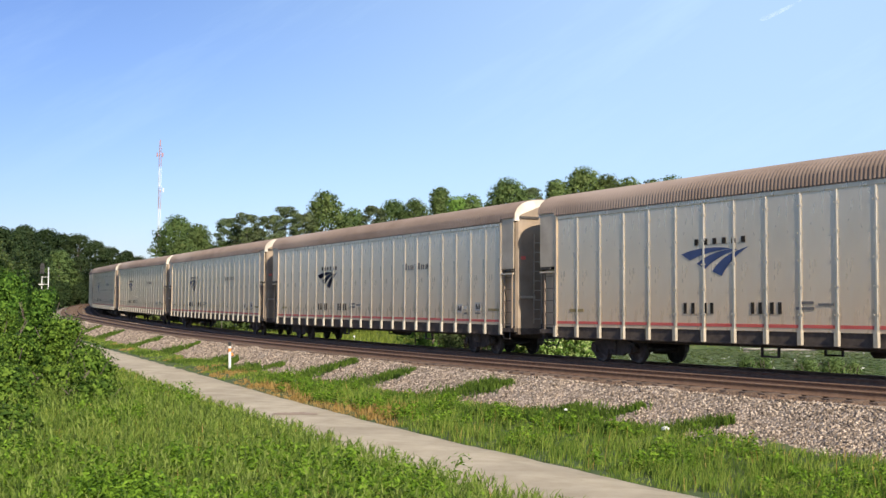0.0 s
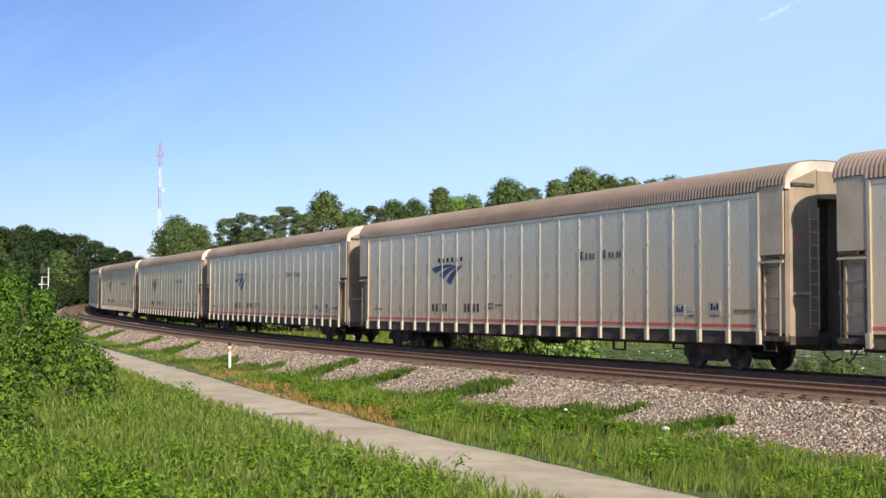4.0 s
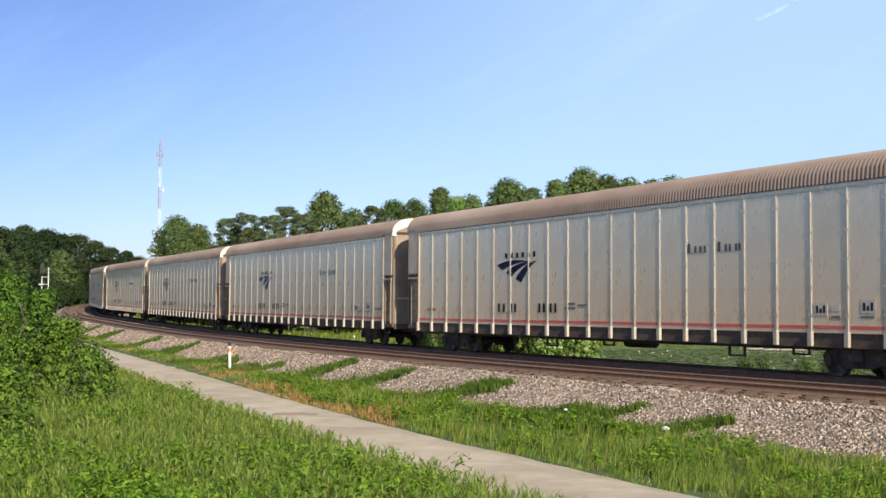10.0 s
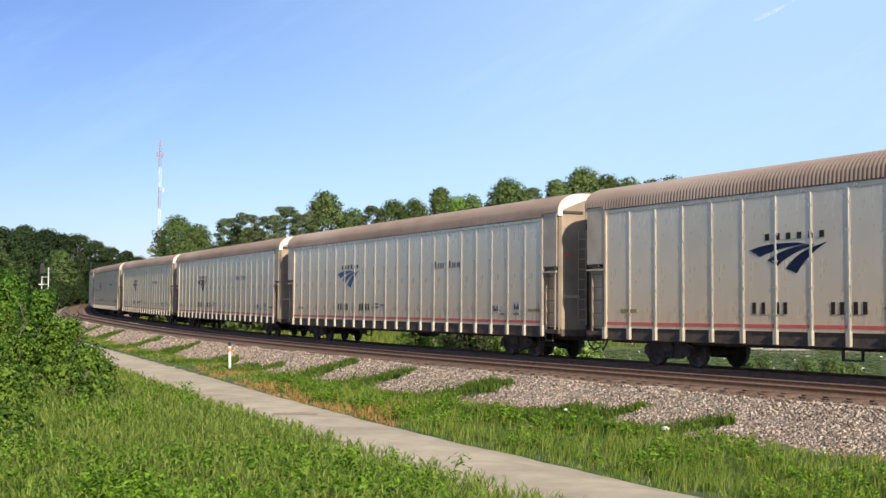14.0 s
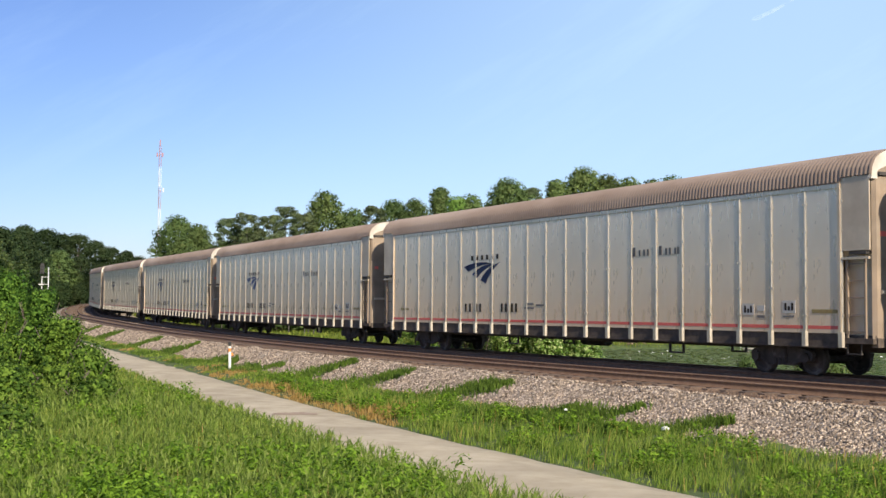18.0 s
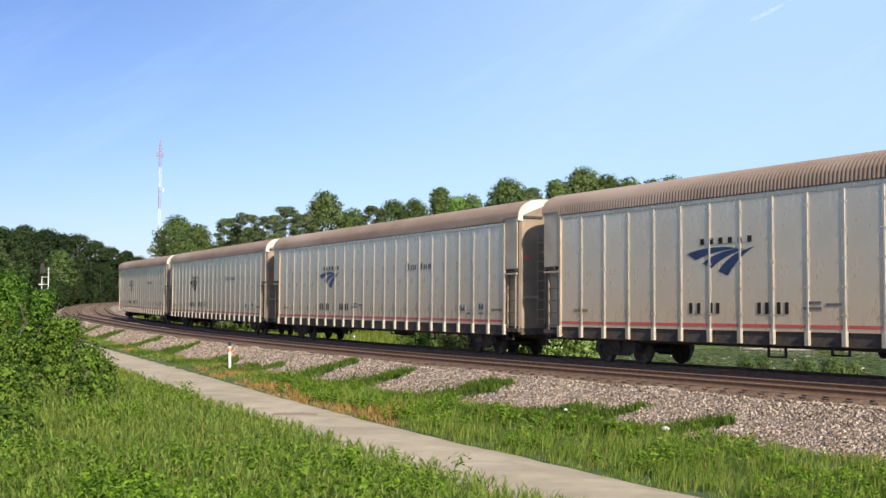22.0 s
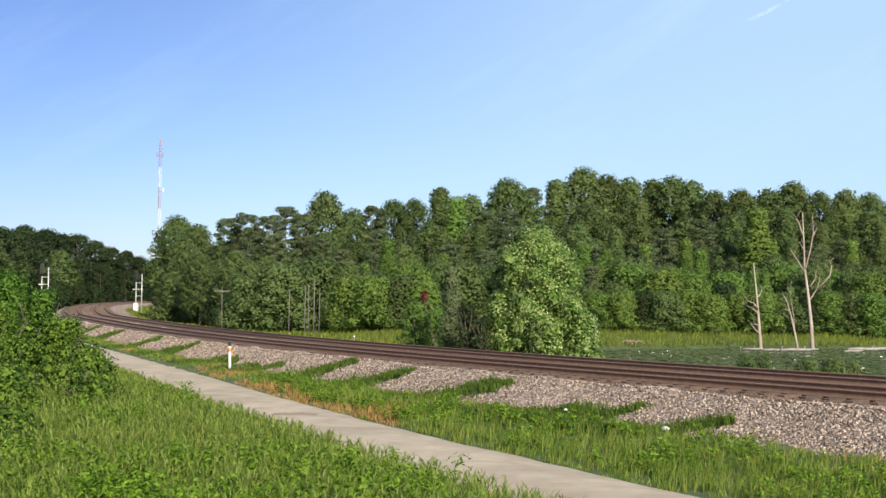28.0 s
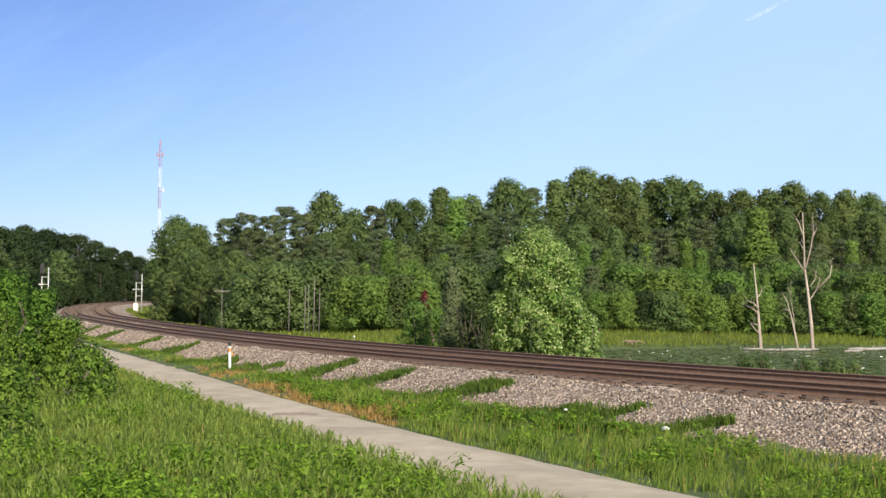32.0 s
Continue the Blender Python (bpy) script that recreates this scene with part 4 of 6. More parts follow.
def wagon_pose(k, t):
    s = rear_of_train(t) + k * PITCH + NOSE
    a, b = Vector(on_line(s - TRUCK)), Vector(on_line(s + TRUCK))
    d = (b - a).normalized()
    up = Vector((0, 0, 1))
    y = up.cross(d).normalized()
    m = Matrix((d, y, d.cross(y))).transposed().to_4x4()
    m.translation = (a + b) / 2
    return m


# ---------------------------------------------------------------- trees
def trunk_bm(h, r, limbs, spread, crook=0.3, sides=7):
    bm = bmesh.new()
    n = 7
    pts = [Vector((crook * noise.noise((k * 0.6, r * 9, 1)), crook * noise.noise((k * 0.6, r * 7, 8)), h * k / (n - 1))) for k in range(n)]
    pts[0] = Vector((0, 0, -0.25))
    tube(bm, pts, [r * (1.25 if k == 0 else 1) * (1 - 0.85 * k / (n - 1)) for k in range(n)], sides)
    for j in range(limbs):
        u = random.uniform(0.3, 0.85)
        k = int(u * (n - 1))
        a = random.uniform(0, 2 * math.pi)
        base = pts[k].lerp(pts[k + 1], u * (n - 1) - k)
        ln = spread * random.uniform(0.5, 0.95) * (1.15 - 0.5 * u)
        e1 = base + Vector((math.cos(a) * ln * 0.5, math.sin(a) * ln * 0.5, ln * 0.25))
        e2 = base + Vector((math.cos(a + 0.2) * ln, math.sin(a + 0.2) * ln, ln * 0.6))
        tube(bm, [base, e1, e2], [r * 0.4 * (1 - 0.6 * u), r * 0.24 * (1 - 0.6 * u), r * 0.06], 5)
    return bm


def lobes_crown(h, w, base, n_lobes, n_leaves, size, shape="round", lobe=0.30, inner=0):
    """Places, normals and sizes of leaves on a crown of many uneven lobes. h: height, w: half width, base: where it begins."""
    c, rr = [], []
    for k in range(n_lobes):
        u = (k + RNG.uniform(0, 1)) / n_lobes
        z = base + (h - base) * (0.06 + 0.90 * u)
        if shape == "round":
            rad = w * math.sin(math.pi * min(1, 0.16 + 0.80 * u)) ** 0.6
        elif shape == "egg":
            rad = w * (1.04 - u) ** 0.5 * (1 if u > 0.2 else 0.85)
        elif shape == "cone":
            rad = w * (1.02 - u) ** 0.75 * (1 if u > 0.12 else 0.7)
        elif shape == "pine":
            rad = w * (0.35 + 0.65 * math.sin(math.pi * min(1, 0.12 + 0.8 * u)))
        else:
            rad = w * (1.0 - 0.55 * u)
        lr = w * lobe * RNG.uniform(0.7, 1.25)
        a = k * 2.399 + RNG.uniform(-0.4, 0.4)
        d = max(0.0, rad - lr * 0.8) * RNG.uniform(0.55, 1.0)
        c.append((math.cos(a) * d, math.sin(a) * d, min(z, h - lr * 0.6)))
        rr.append(lr)
    c, rr = np.array(c), np.array(rr)
    pick = RNG.choice(len(c), n_leaves, p=rr ** 2 / (rr ** 2).sum())
    d = unit(RNG.normal(size=(n_leaves, 3)))
    flat = np.array([1, 1, 0.8 if shape != "pine" else 0.42])
    rad = rr[pick] * RNG.uniform(0.62, 1.08, n_leaves) ** 0.8
    p = c[pick] + d * rad[:, None] * flat
    p[:, 2] = np.maximum(p[:, 2], base * 0.6)
    nrm = d * 0.9 + RNG.normal(size=(n_leaves, 3)) * 0.5 + np.array([0, 0, 0.25])
    whole = p * np.array([1 / w, 1 / w, 0]) + np.array([0, 0, 1]) * (p[:, 2:] / h - 0.35)
    soft = d * 0.50 + whole * 0.70 + np.array([0, 0, 0.15])
    sizes = size * RNG.uniform(0.6, 1.35, n_leaves)
    if inner:
        # broad sprays deep inside each lobe close the crown
        pick = np.repeat(np.arange(len(c)), inner)
        d2 = unit(RNG.normal(size=(len(pick), 3)))
        p2 = c[pick] + d2 * (rr[pick] * RNG.uniform(0.15, 0.6, len(pick)))[:, None] * flat
        p2[:, 2] = np.maximum(p2[:, 2], base * 0.6)
        p = np.concatenate([p, p2])
        nrm = np.concatenate([nrm, d2 + RNG.normal(size=d2.shape) * 0.3])
        sizes = np.concatenate([sizes, rr[pick] * RNG.uniform(0.55, 0.85, len(pick))])
        soft = np.concatenate([soft, d2 * 0.9 + np.array([0, 0, 0.1])])
    return p, nrm, sizes, soft


def build_tree(kind, h, w, base, n_lobes, n_leaves, size, leaf_mat, shape, label, lobe=0.30, r=None, name="tree", limbs=9, slim=0.62, inner=30):
    root = new(name, None)
    tagged(root, label, "tree" if name in ("tree", "pine_tree") else name.replace("_", " "))
    if r is None:
        r = h * 0.016
    part("trunk", trunk_bm(h * 0.9, r, limbs, w * 0.9), M_BARK, root, smooth=True)
    p, nrm, sz, soft = lobes_crown(h, w, base, n_lobes, n_leaves, size, shape, lobe, inner)
    cr = new("crown", leaf_mesh("crown", p, nrm, sz, leaf_mat, slim, soft, 3 if size > 0.24 else 4))
    cr.parent = root
    return root


def stand(root, x, y, turn_deg=0.0, sc=1.0, sink=0.0):
    z = float(ground_z([x], [y])[0]) - sink
    root.matrix_basis = pose(x, y, z, 0, 0, turn_deg) @ Matrix.Diagonal((sc, sc, sc, 1))


PROTO = {}


def plant(kind, x, y, height, turn_deg=None, wide=1.0):
    """A copy of a prototype, scaled to the wanted height."""
    if turn_deg is None:
        turn_deg = random.uniform(0, 360)
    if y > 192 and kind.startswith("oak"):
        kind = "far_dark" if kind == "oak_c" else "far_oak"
    src, h0 = PROTO[kind]
    if kind in USED:
        t = copy_thing(src, Matrix.Identity(4))
    else:
        t, _ = src, USED.add(kind)
    sc = height / h0
    z = float(ground_z([x], [y])[0])
    t.rotation_mode = "XYZ"
    t.location = (x, y, z)
    t.rotation_euler = (0, 0, radians(turn_deg))
    t.scale = (sc * wide, sc * wide, sc)
    return t


USED = set()
WOOD = [
    ("far_oak", 16, 5.3, 2.0, 32, 4200, 0.54, F_BROAD, "round", "leafy green broadleaf tree in the far woods", 0.34),
    ("far_dark", 17, 5.0, 2.0, 36, 4200, 0.54, F_DARK, "round", "broadleaf tree in the far woods, shade put into its green", 0.32),
    ("oak_a", 16, 5.6, 2.2, 34, 8211, 0.42, F_BROAD, "round", "leafy green broadleaf tree in the woods", 0.33),
    ("oak_b", 15, 4.4, 1.8, 30, 7037, 0.40, F_BROAD, "round", "leafy green broadleaf tree in the woods", 0.36),
    ("oak_c", 17, 5.0, 2.5, 40, 8211, 0.38, F_MID, "round", "dark green broadleaf tree in the woods", 0.30),
    ("gum_a", 17, 3.9, 1.5, 38, 7428, 0.37, F_BROAD, "cone", "tall pointed green sweetgum tree", 0.36),
    ("gum_b", 14, 3.2, 1.0, 30, 5865, 0.35, F_YOUNG, "cone", "pointed light green young tree", 0.38),
    ("shrub_a", 6, 3.2, 0.3, 20, 4692, 0.29, F_YOUNG, "dome", "bright green shrubby tree at the wood edge", 0.42),
    ("shrub_b", 5, 3.0, 0.2, 18, 4496, 0.28, F_BROAD, "dome", "green shrub at the edge of the woods", 0.42),
    ("shrub_c", 6, 2.6, 0.2, 20, 4301, 0.28, F_DARK, "dome", "dark green shrub at the edge of the woods", 0.42),
]
for kd, h, w, base, nl, nleaf, sz, mt, shp, lab, lb in WOOD:
    PROTO[kd] = (build_tree(kd, h, w, base, nl * 2, int(nleaf * 1.2), sz, mt, shp, lab, lb * 0.72, None, "tree", 9, 0.8, 18), h)
PROTO["pine_a"] = (build_tree("pine", 18, 3.4, 5.5, 46, 8000, 0.36, F_PINE, "pine", "tall pine tree with grey green needles", 0.30, 0.24, "pine_tree", 14, 0.55), 18)
PROTO["pine_b"] = (build_tree("pine", 16, 3.0, 3.0, 52, 8000, 0.36, F_PINE, "pine", "bushy pine tree with grey green needles", 0.28, 0.22, "pine_tree", 14, 0.55), 16)


def clear_of_track(x, y, r):
    _, o = beside([x], [y])
    return o[0] < -r or o[0] > TRACK_GAP + r


def top_height(x, y, rise):
    """Tree height so that its top stands `rise` metres per metre of distance above eye level."""
    return 1.952 + rise * y - float(ground_z([x], [y])[0])


# skyline trees: bearing (sideways per metre ahead), distance, rise per metre, kind
SKY_A = [(-0.217, 158, 0.0665, "oak_a"), (-0.200, 154, 0.060, "oak_b"), (-0.176, 150, 0.068, "pine_b"), (-0.160, 148, 0.072, "pine_a"),
         (-0.142, 150, 0.070, "pine_a"), (-0.128, 152, 0.078, "pine_b"), (-0.114, 155, 0.072, "pine_a"), (-0.096, 158, 0.0875, "oak_b"),
         (-0.074, 165, 0.074, "oak_b"), (-0.057, 165, 0.079, "pine_b"), (-0.040, 168, 0.082, "oak_c"), (-0.024, 168, 0.083, "oak_c"),
         (-0.003, 172, 0.093, "gum_a"), (0.010, 165, 0.085, "gum_b"), (0.022, 172, 0.086, "oak_b"), (0.035, 170, 0.076, "pine_b")]
SKY_B = [(0.053, 178, 0.099, "oak_a"), (0.071, 182, 0.095, "pine_a"), (0.092, 184, 0.100, "gum_a"), (0.115, 186, 0.1085, "oak_a"),
         (0.134, 186, 0.104, "oak_c"), (0.152, 188, 0.101, "oak_b"), (0.171, 188, 0.101, "gum_a"), (0.187, 186, 0.102, "oak_a"),
         (0.203, 184, 0.099, "oak_b"), (0.222, 180, 0.092, "oak_c"), (0.243, 178, 0.092, "oak_a"), (0.266, 178, 0.093, "oak_b"),
         (0.285, 178, 0.0985, "oak_a"), (0.307, 176, 0.092, "oak_c"), (0.328, 176, 0.093, "oak_b"), (0.348, 178, 0.090, "oak_a"), (0.37, 178, 0.089, "oak_c"),
         (0.39, 178, 0.09, "oak_b")]
SKY_C = [(-0.362, 372, 0.0575, "oak_c"), (-0.341, 365, 0.059, "oak_c"), (-0.325, 372, 0.0565, "oak_c"), (-0.311, 380, 0.053, "oak_c"), (-0.297, 372, 0.0525, "oak_c"),
         (-0.283, 380, 0.047, "oak_c"), (-0.27, 388, 0.042, "oak_c"), (-0.258, 395, 0.039, "oak_c"), (-0.248, 400, 0.0345, "oak_c"), (-0.39, 370, 0.055, "oak_c"),
         (-0.42, 365, 0.057, "oak_c")]
plant("oak_a", -0.212 * 152, 152, 10.6, 70, wide=1.0)
plant("oak_a", -0.205 * 146, 146, 9.0, 200, wide=1.0)
for bb, dd, hh_ in ((-0.222, 150, 6.5), (-0.216, 144, 5.5), (-0.204, 140, 6.5), (-0.19, 138, 5.0), (-0.226, 165, 9.0), (-0.220, 156, 7.0)):
    plant("shrub_b" if hh_ < 6.2 else "oak_b", bb * dd, dd, hh_, wide=1.25)
for rows in (SKY_A, SKY_B, SKY_C):
    for bear, dist, rise, kd in rows:
        x = bear * dist
        if clear_of_track(x, dist, 7):
            plant(kd, x, dist, top_height(x, dist, rise), wide=1.25 if rows is SKY_C or kd.startswith("gum") else 1.0)


# single trees that stand out before the woods
for bear, dist, rise, kd, wd in ((0.256, 124, 0.0785, "gum_b", 1.5), (0.210, 116, 0.044, "gum_b", 1.3), (0.346, 112, 0.012, "gum_b", 1.3), (-0.025, 110, 0.029, "shrub_a", 1.2),
                                 (0.165, 120, 0.050, "pine_b", 1.3), (0.30, 121, 0.045, "pine_b", 1.2), (0.115, 118, 0.048, "gum_b", 1.3), (-0.045, 118, 0.050, "gum_b", 1.3)):
    plant(kd, bear * dist, dist, top_height(bear * dist, dist, rise), wide=wd)


def fill_row(b0, b1, dist, step, rise_fn, kinds, jitter=5.0, wide=1.15):
    b = b0
    while b < b1:
        d = dist + random.uniform(-jitter, jitter)
        x = b * d
        hgt = top_height(x, d, rise_fn(b) * random.uniform(0.72, 1.02))
        if hgt > 2.0 and clear_of_track(x, d, 6.5):
            plant(random.choice(kinds), x, d, hgt, wide=wide)
        b += step * random.uniform(0.75, 1.2)


def sky_rise(b):
    return float(np.interp(b, [-0.24, -0.2, -0.1, 0, 0.05, 0.12, 0.2, 0.4], [0.05, 0.062, 0.072, 0.078, 0.086, 0.097, 0.094, 0.086]))


fill_row(-0.21, 0.41, 150, 0.038, lambda b: sky_rise(b) * 0.93, ["oak_a", "oak_b", "oak_c", "pine_a", "gum_a"])
fill_row(-0.20, 0.41, 138, 0.036, lambda b: sky_rise(b) * 0.80, ["oak_b", "pine_b", "pine_a", "gum_a", "oak_c"])
fill_row(-0.17, 0.41, 126, 0.031, lambda b: sky_rise(b) * 0.60, ["pine_b", "oak_b", "gum_b", "oak_a", "pine_a"])
fill_row(-0.16, 0.41, 116, 0.028, lambda b: sky_rise(b) * 0.38, ["shrub_b", "gum_b", "oak_b", "shrub_a", "pine_b"], 4)
fill_row(-0.21, 0.41, 112, 0.026, lambda b: 0.034, ["shrub_b", "shrub_c", "gum_b", "oak_b", "pine_b"], 4, 1.2)
fill_row(0.10, 0.41, 107, 0.024, lambda b: 0.016, ["shrub_b", "shrub_a", "shrub_c", "gum_b"], 3)
fill_row(0.06, 0.41, 103.5, 0.021, lambda b: 0.010, ["shrub_a", "shrub_b", "shrub_a", "shrub_c"], 2, 1.25)
fill_row(0.10, 0.41, 109, 0.024, lambda b: 0.030, ["shrub_a", "gum_b", "shrub_b", "oak_b"], 3, 1.25)
fill_row(-0.075, 0.0, 106, 0.02, lambda b: 0.022, ["shrub_a", "shrub_b", "shrub_a"], 2, 1.2)
fill_row(-0.12, 0.41, 121, 0.035, lambda b: sky_rise(b) * 0.5, ["pine_b", "oak_b", "gum_b", "pine_a"], 4, 1.2)
fill_row(-0.215, -0.12, 132, 0.022, lambda b: 0.036, ["oak_b", "shrub_b", "pine_b"], 5)
fill_row(-0.205, -0.10, 122, 0.02, lambda b: 0.012, ["shrub_b", "shrub_a", "shrub_c"], 4)
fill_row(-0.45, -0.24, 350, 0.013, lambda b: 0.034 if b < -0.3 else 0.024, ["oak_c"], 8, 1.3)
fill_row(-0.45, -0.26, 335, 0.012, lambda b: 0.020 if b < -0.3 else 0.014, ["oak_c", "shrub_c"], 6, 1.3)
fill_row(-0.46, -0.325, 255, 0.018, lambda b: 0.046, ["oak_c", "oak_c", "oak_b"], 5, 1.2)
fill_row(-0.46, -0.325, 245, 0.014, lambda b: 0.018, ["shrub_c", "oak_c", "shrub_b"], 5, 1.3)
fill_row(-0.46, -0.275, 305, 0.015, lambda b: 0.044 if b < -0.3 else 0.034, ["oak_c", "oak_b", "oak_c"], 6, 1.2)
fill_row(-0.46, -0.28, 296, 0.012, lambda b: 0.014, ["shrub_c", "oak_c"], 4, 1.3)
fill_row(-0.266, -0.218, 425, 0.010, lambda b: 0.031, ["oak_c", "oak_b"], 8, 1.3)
for k in range(11):
    q = on_line(-152 + k * 8.5 + random.uniform(-2, 2), -11 - random.uniform(0, 3))
    plant(random.choice(["shrub_a", "shrub_b", "shrub_c"]), float(q[0]), float(q[1]), random.uniform(1.3, 2.6), wide=1.3)
fill_row(-0.2, 0.42, 215, 0.06, lambda b: sky_rise(b) * 0.8, ["oak_c", "oak_a"], 12, 1.2)
# trees mostly out of view, added to throw shade on the farthest wagons
for k in range(20):
    q = on_line(-232 + k * 5.2 + random.uniform(-2, 2), TRACK_GAP + 10.0 + random.uniform(0, 3) + (8 if k % 3 == 2 else 0))
    qx, qy = float(q[0]), float(q[1])
    if qx / qy < -0.338:
        plant(random.choice(["far_dark", "far_dark", "far_oak"]), qx, qy, min(15.5, top_height(qx, qy, 0.056)) * random.uniform(0.9, 1.04), wide=1.15)
fill_row(-0.2, 0.42, 196, 0.045, lambda b: sky_rise(b) * 0.88, ["oak_c", "oak_a", "oak_b"], 6, 1.25)


# unseen woods closing the meadow's far side, added for wagon panels to mirror
for k in range(44):
    a = radians(112 + 2.1 * k)
    rad = random.uniform(215, 250)
    wx, wy = -10 + rad * math.cos(a), 70 + rad * math.sin(a)
    if wy < 0 or wx / wy < -0.47:
        plant(random.choice(["far_dark", "far_dark", "far_oak"]), wx, wy, random.uniform(11, 14), wide=1.5)


# ---------------------------------------------------------------- trees and bushes standing by themselves
def leafy(name, label, category, places, n_leaves, size, mat, slim=0.62):
    """A bush of overlapping mounds: places are (x, y, half width, height)."""
    x0, y0 = places[0][:2]
    z0 = float(ground_z([x0], [y0])[0])
    root = new(name, None)
    root.location = (x0, y0, z0)
    tagged(root, label, category)
    ps, ns, ss, sos = [], [], [], []
    tot = sum(w * h for _, _, w, h in places)
    for x, y, w, h in places:
        zz = float(ground_z([x], [y])[0]) - z0
        bm = bmesh.new()
        for k in range(5):
            a = random.uniform(0, 6.28)
            tube(bm, [(x - x0, y - y0, zz - 0.2), (x - x0 + math.cos(a) * w * 0.3, y - y0 + math.sin(a) * w * 0.3, zz + h * 0.5),
                      (x - x0 + math.cos(a) * w * 0.6, y - y0 + math.sin(a) * w * 0.6, zz + h * 0.85)], [0.05, 0.03, 0.01], 5)
        part("stem", bm, M_BARK, root)
        p, n, sz, so = lobes_crown(h, w, 0.1, 22, int(n_leaves * w * h / tot), size, "dome", 0.36, 16)
        p[:, 0] += x - x0
        p[:, 1] += y - y0
        p[:, 2] += zz
        ps.append(p), ns.append(n), ss.append(sz), sos.append(so)
    cr = new("foliage", leaf_mesh("foliage", np.concatenate(ps), np.concatenate(ns), np.concatenate(ss), mat, slim, np.concatenate(sos)))
    cr.parent = root
    return root


# pale-leaved sycamore by the line, with dark shrubs at its foot
syc = build_tree("sycamore", 6.8, 2.9, 0.3, 66, 34000, 0.12, F_SYCAMORE, "round", "bushy sycamore with pale-backed glittering leaves beside the railway", 0.27, 0.13, "tree", 16)
stand(syc, 4.75, 62.0, 40, 1.0)
leafy("bush", "lush sycamore suckers round the foot of the tree", "bush", [(6.95, 60.6, 1.55, 3.1), (2.9, 61.5, 1.3, 3.6), (5.0, 60.2, 1.5, 2.4)], 12000, 0.14, F_SYCAMORE)
leafy("bush", "dark green willow shrub beside the railway", "bush", [(1.3, 62.5, 1.2, 3.0), (2.0, 61.0, 1.0, 2.2)], 3200, 0.16, F_DARK, 0.3)
ced = build_tree("cedar", 4.9, 0.95, 0.15, 26, 3600, 0.18, F_PINE, "cone", "slim pointed cedar with dull green needles", 0.5, 0.07, "tree", 6, 0.4)
stand(ced, 0.5, 66.0, 10)
leafy("bush", "light green willow bush beside the railway", "bush", [(-1.5, 72.0, 1.5, 3.0), (-0.4, 71.0, 1.2, 2.6)], 3200, 0.18, F_YOUNG, 0.35)
leafy("bush", "copper red shrub in front of the woods", "bush", [(-1.55, 102.6, 0.6, 3.5)], 600, 0.2, F_RED)
leafy("bush", "green shrub on the pond bank", "bush", [(14.4, 58.0, 0.9, 1.25), (15.3, 58.5, 0.8, 1.3)], 2600, 0.10, F_BROAD, 0.4)
leafy("bush", "green shrub on the pond bank", "bush", [(16.6, 56.0, 1.0, 1.3), (17.9, 56.3, 1.1, 1.35), (19.0, 56.8, 0.8, 1.15)], 4000, 0.10, F_BROAD, 0.4)
# hedge at the meadow's edge
leafy("bush", "tall dense green hedge bush beside the path", "bush", [(-16.6, 46.5, 2.2, 4.1), (-18.8, 47.5, 2.4, 4.3), (-14.9, 45.5, 1.3, 3.5)], 22000, 0.11, F_BUSH)
leafy("bush", "dense green bush trailing down to the path", "bush", [(-13.2, 42.5, 1.5, 2.5), (-14.9, 41.0, 1.7, 2.8), (-11.8, 41.0, 1.1, 1.6)], 13000, 0.10, F_BUSH)
leafy("bush", "low sprawling green bush in the meadow", "bush", [(-10.6, 37.0, 1.3, 1.5), (-12.6, 36.0, 1.7, 2.0), (-14.5, 37.0, 1.8, 2.3)], 12000, 0.095, F_BUSH)
leafy("bush", "low sprawling green bush in the meadow", "bush", [(-12.6, 33.2, 1.7, 1.9), (-10.4, 33.6, 1.3, 1.35), (-14.0, 34.0, 1.6, 2.0)], 12000, 0.095, F_BUSH)
leafy("bush", "low mound of green brambles in the meadow", "bush", [(-10.6, 29.5, 1.7, 1.5), (-8.6, 30.5, 1.3, 1.1), (-12.4, 30.5, 1.6, 1.7)], 13000, 0.09, F_BUSH)
leafy("bush", "low mound of green brambles in the meadow", "bush", [(-7.3, 20.5, 1.0, 0.9), (-8.0, 22.5, 1.2, 1.1)], 5000, 0.09, F_BUSH)


def dead_tree(label, x, y, trunk, limbs, r):
    """trunk: points from the base; limbs: lists of points; all relative to the base."""
    root = new("dead_tree", None)
    z = float(ground_z([x], [y])[0])
    root.location = (x, y, z)
    tagged(root, label, "dead tree", "dead trees on the shore")
    bm = bmesh.new()
    n = len(trunk)
    pts = [Vector(trunk[0]) - Vector((0, 0, 0.4))] + [Vector(q) for q in trunk]
    tube(bm, pts, [r * 1.3] + [r * (1 - 0.8 * k / (n - 1)) for k in range(n)], 8)
    part("trunk", bm, M_DEAD, root, smooth=True)
    for li in limbs:
        bm = bmesh.new()
        m = len(li)
        tube(bm, [Vector(q) for q in li], [r * 0.42 * (1 - 0.8 * k / (m - 1)) for k in range(m)], 6)
        # fine broken twigs along the limb
        for u in (0.45, 0.7, 0.9):
            q = Vector(li[0]).lerp(Vector(li[-1]), u) if m == 2 else Vector(li[int(u * (m - 1))]).lerp(Vector(li[int(u * (m - 1)) + 1]), u * (m - 1) % 1)
            a = random.uniform(0, 6.28)
            e = q + Vector((math.cos(a) * 0.35, math.sin(a) * 0.35, random.uniform(0.15, 0.6)))
            tube(bm, [q, (q + e) / 2 + Vector((0.04, 0, 0.03)), e], [r * 0.10, r * 0.07, r * 0.03], 4)
        part("limb", bm, M_DEAD, root, smooth=True)


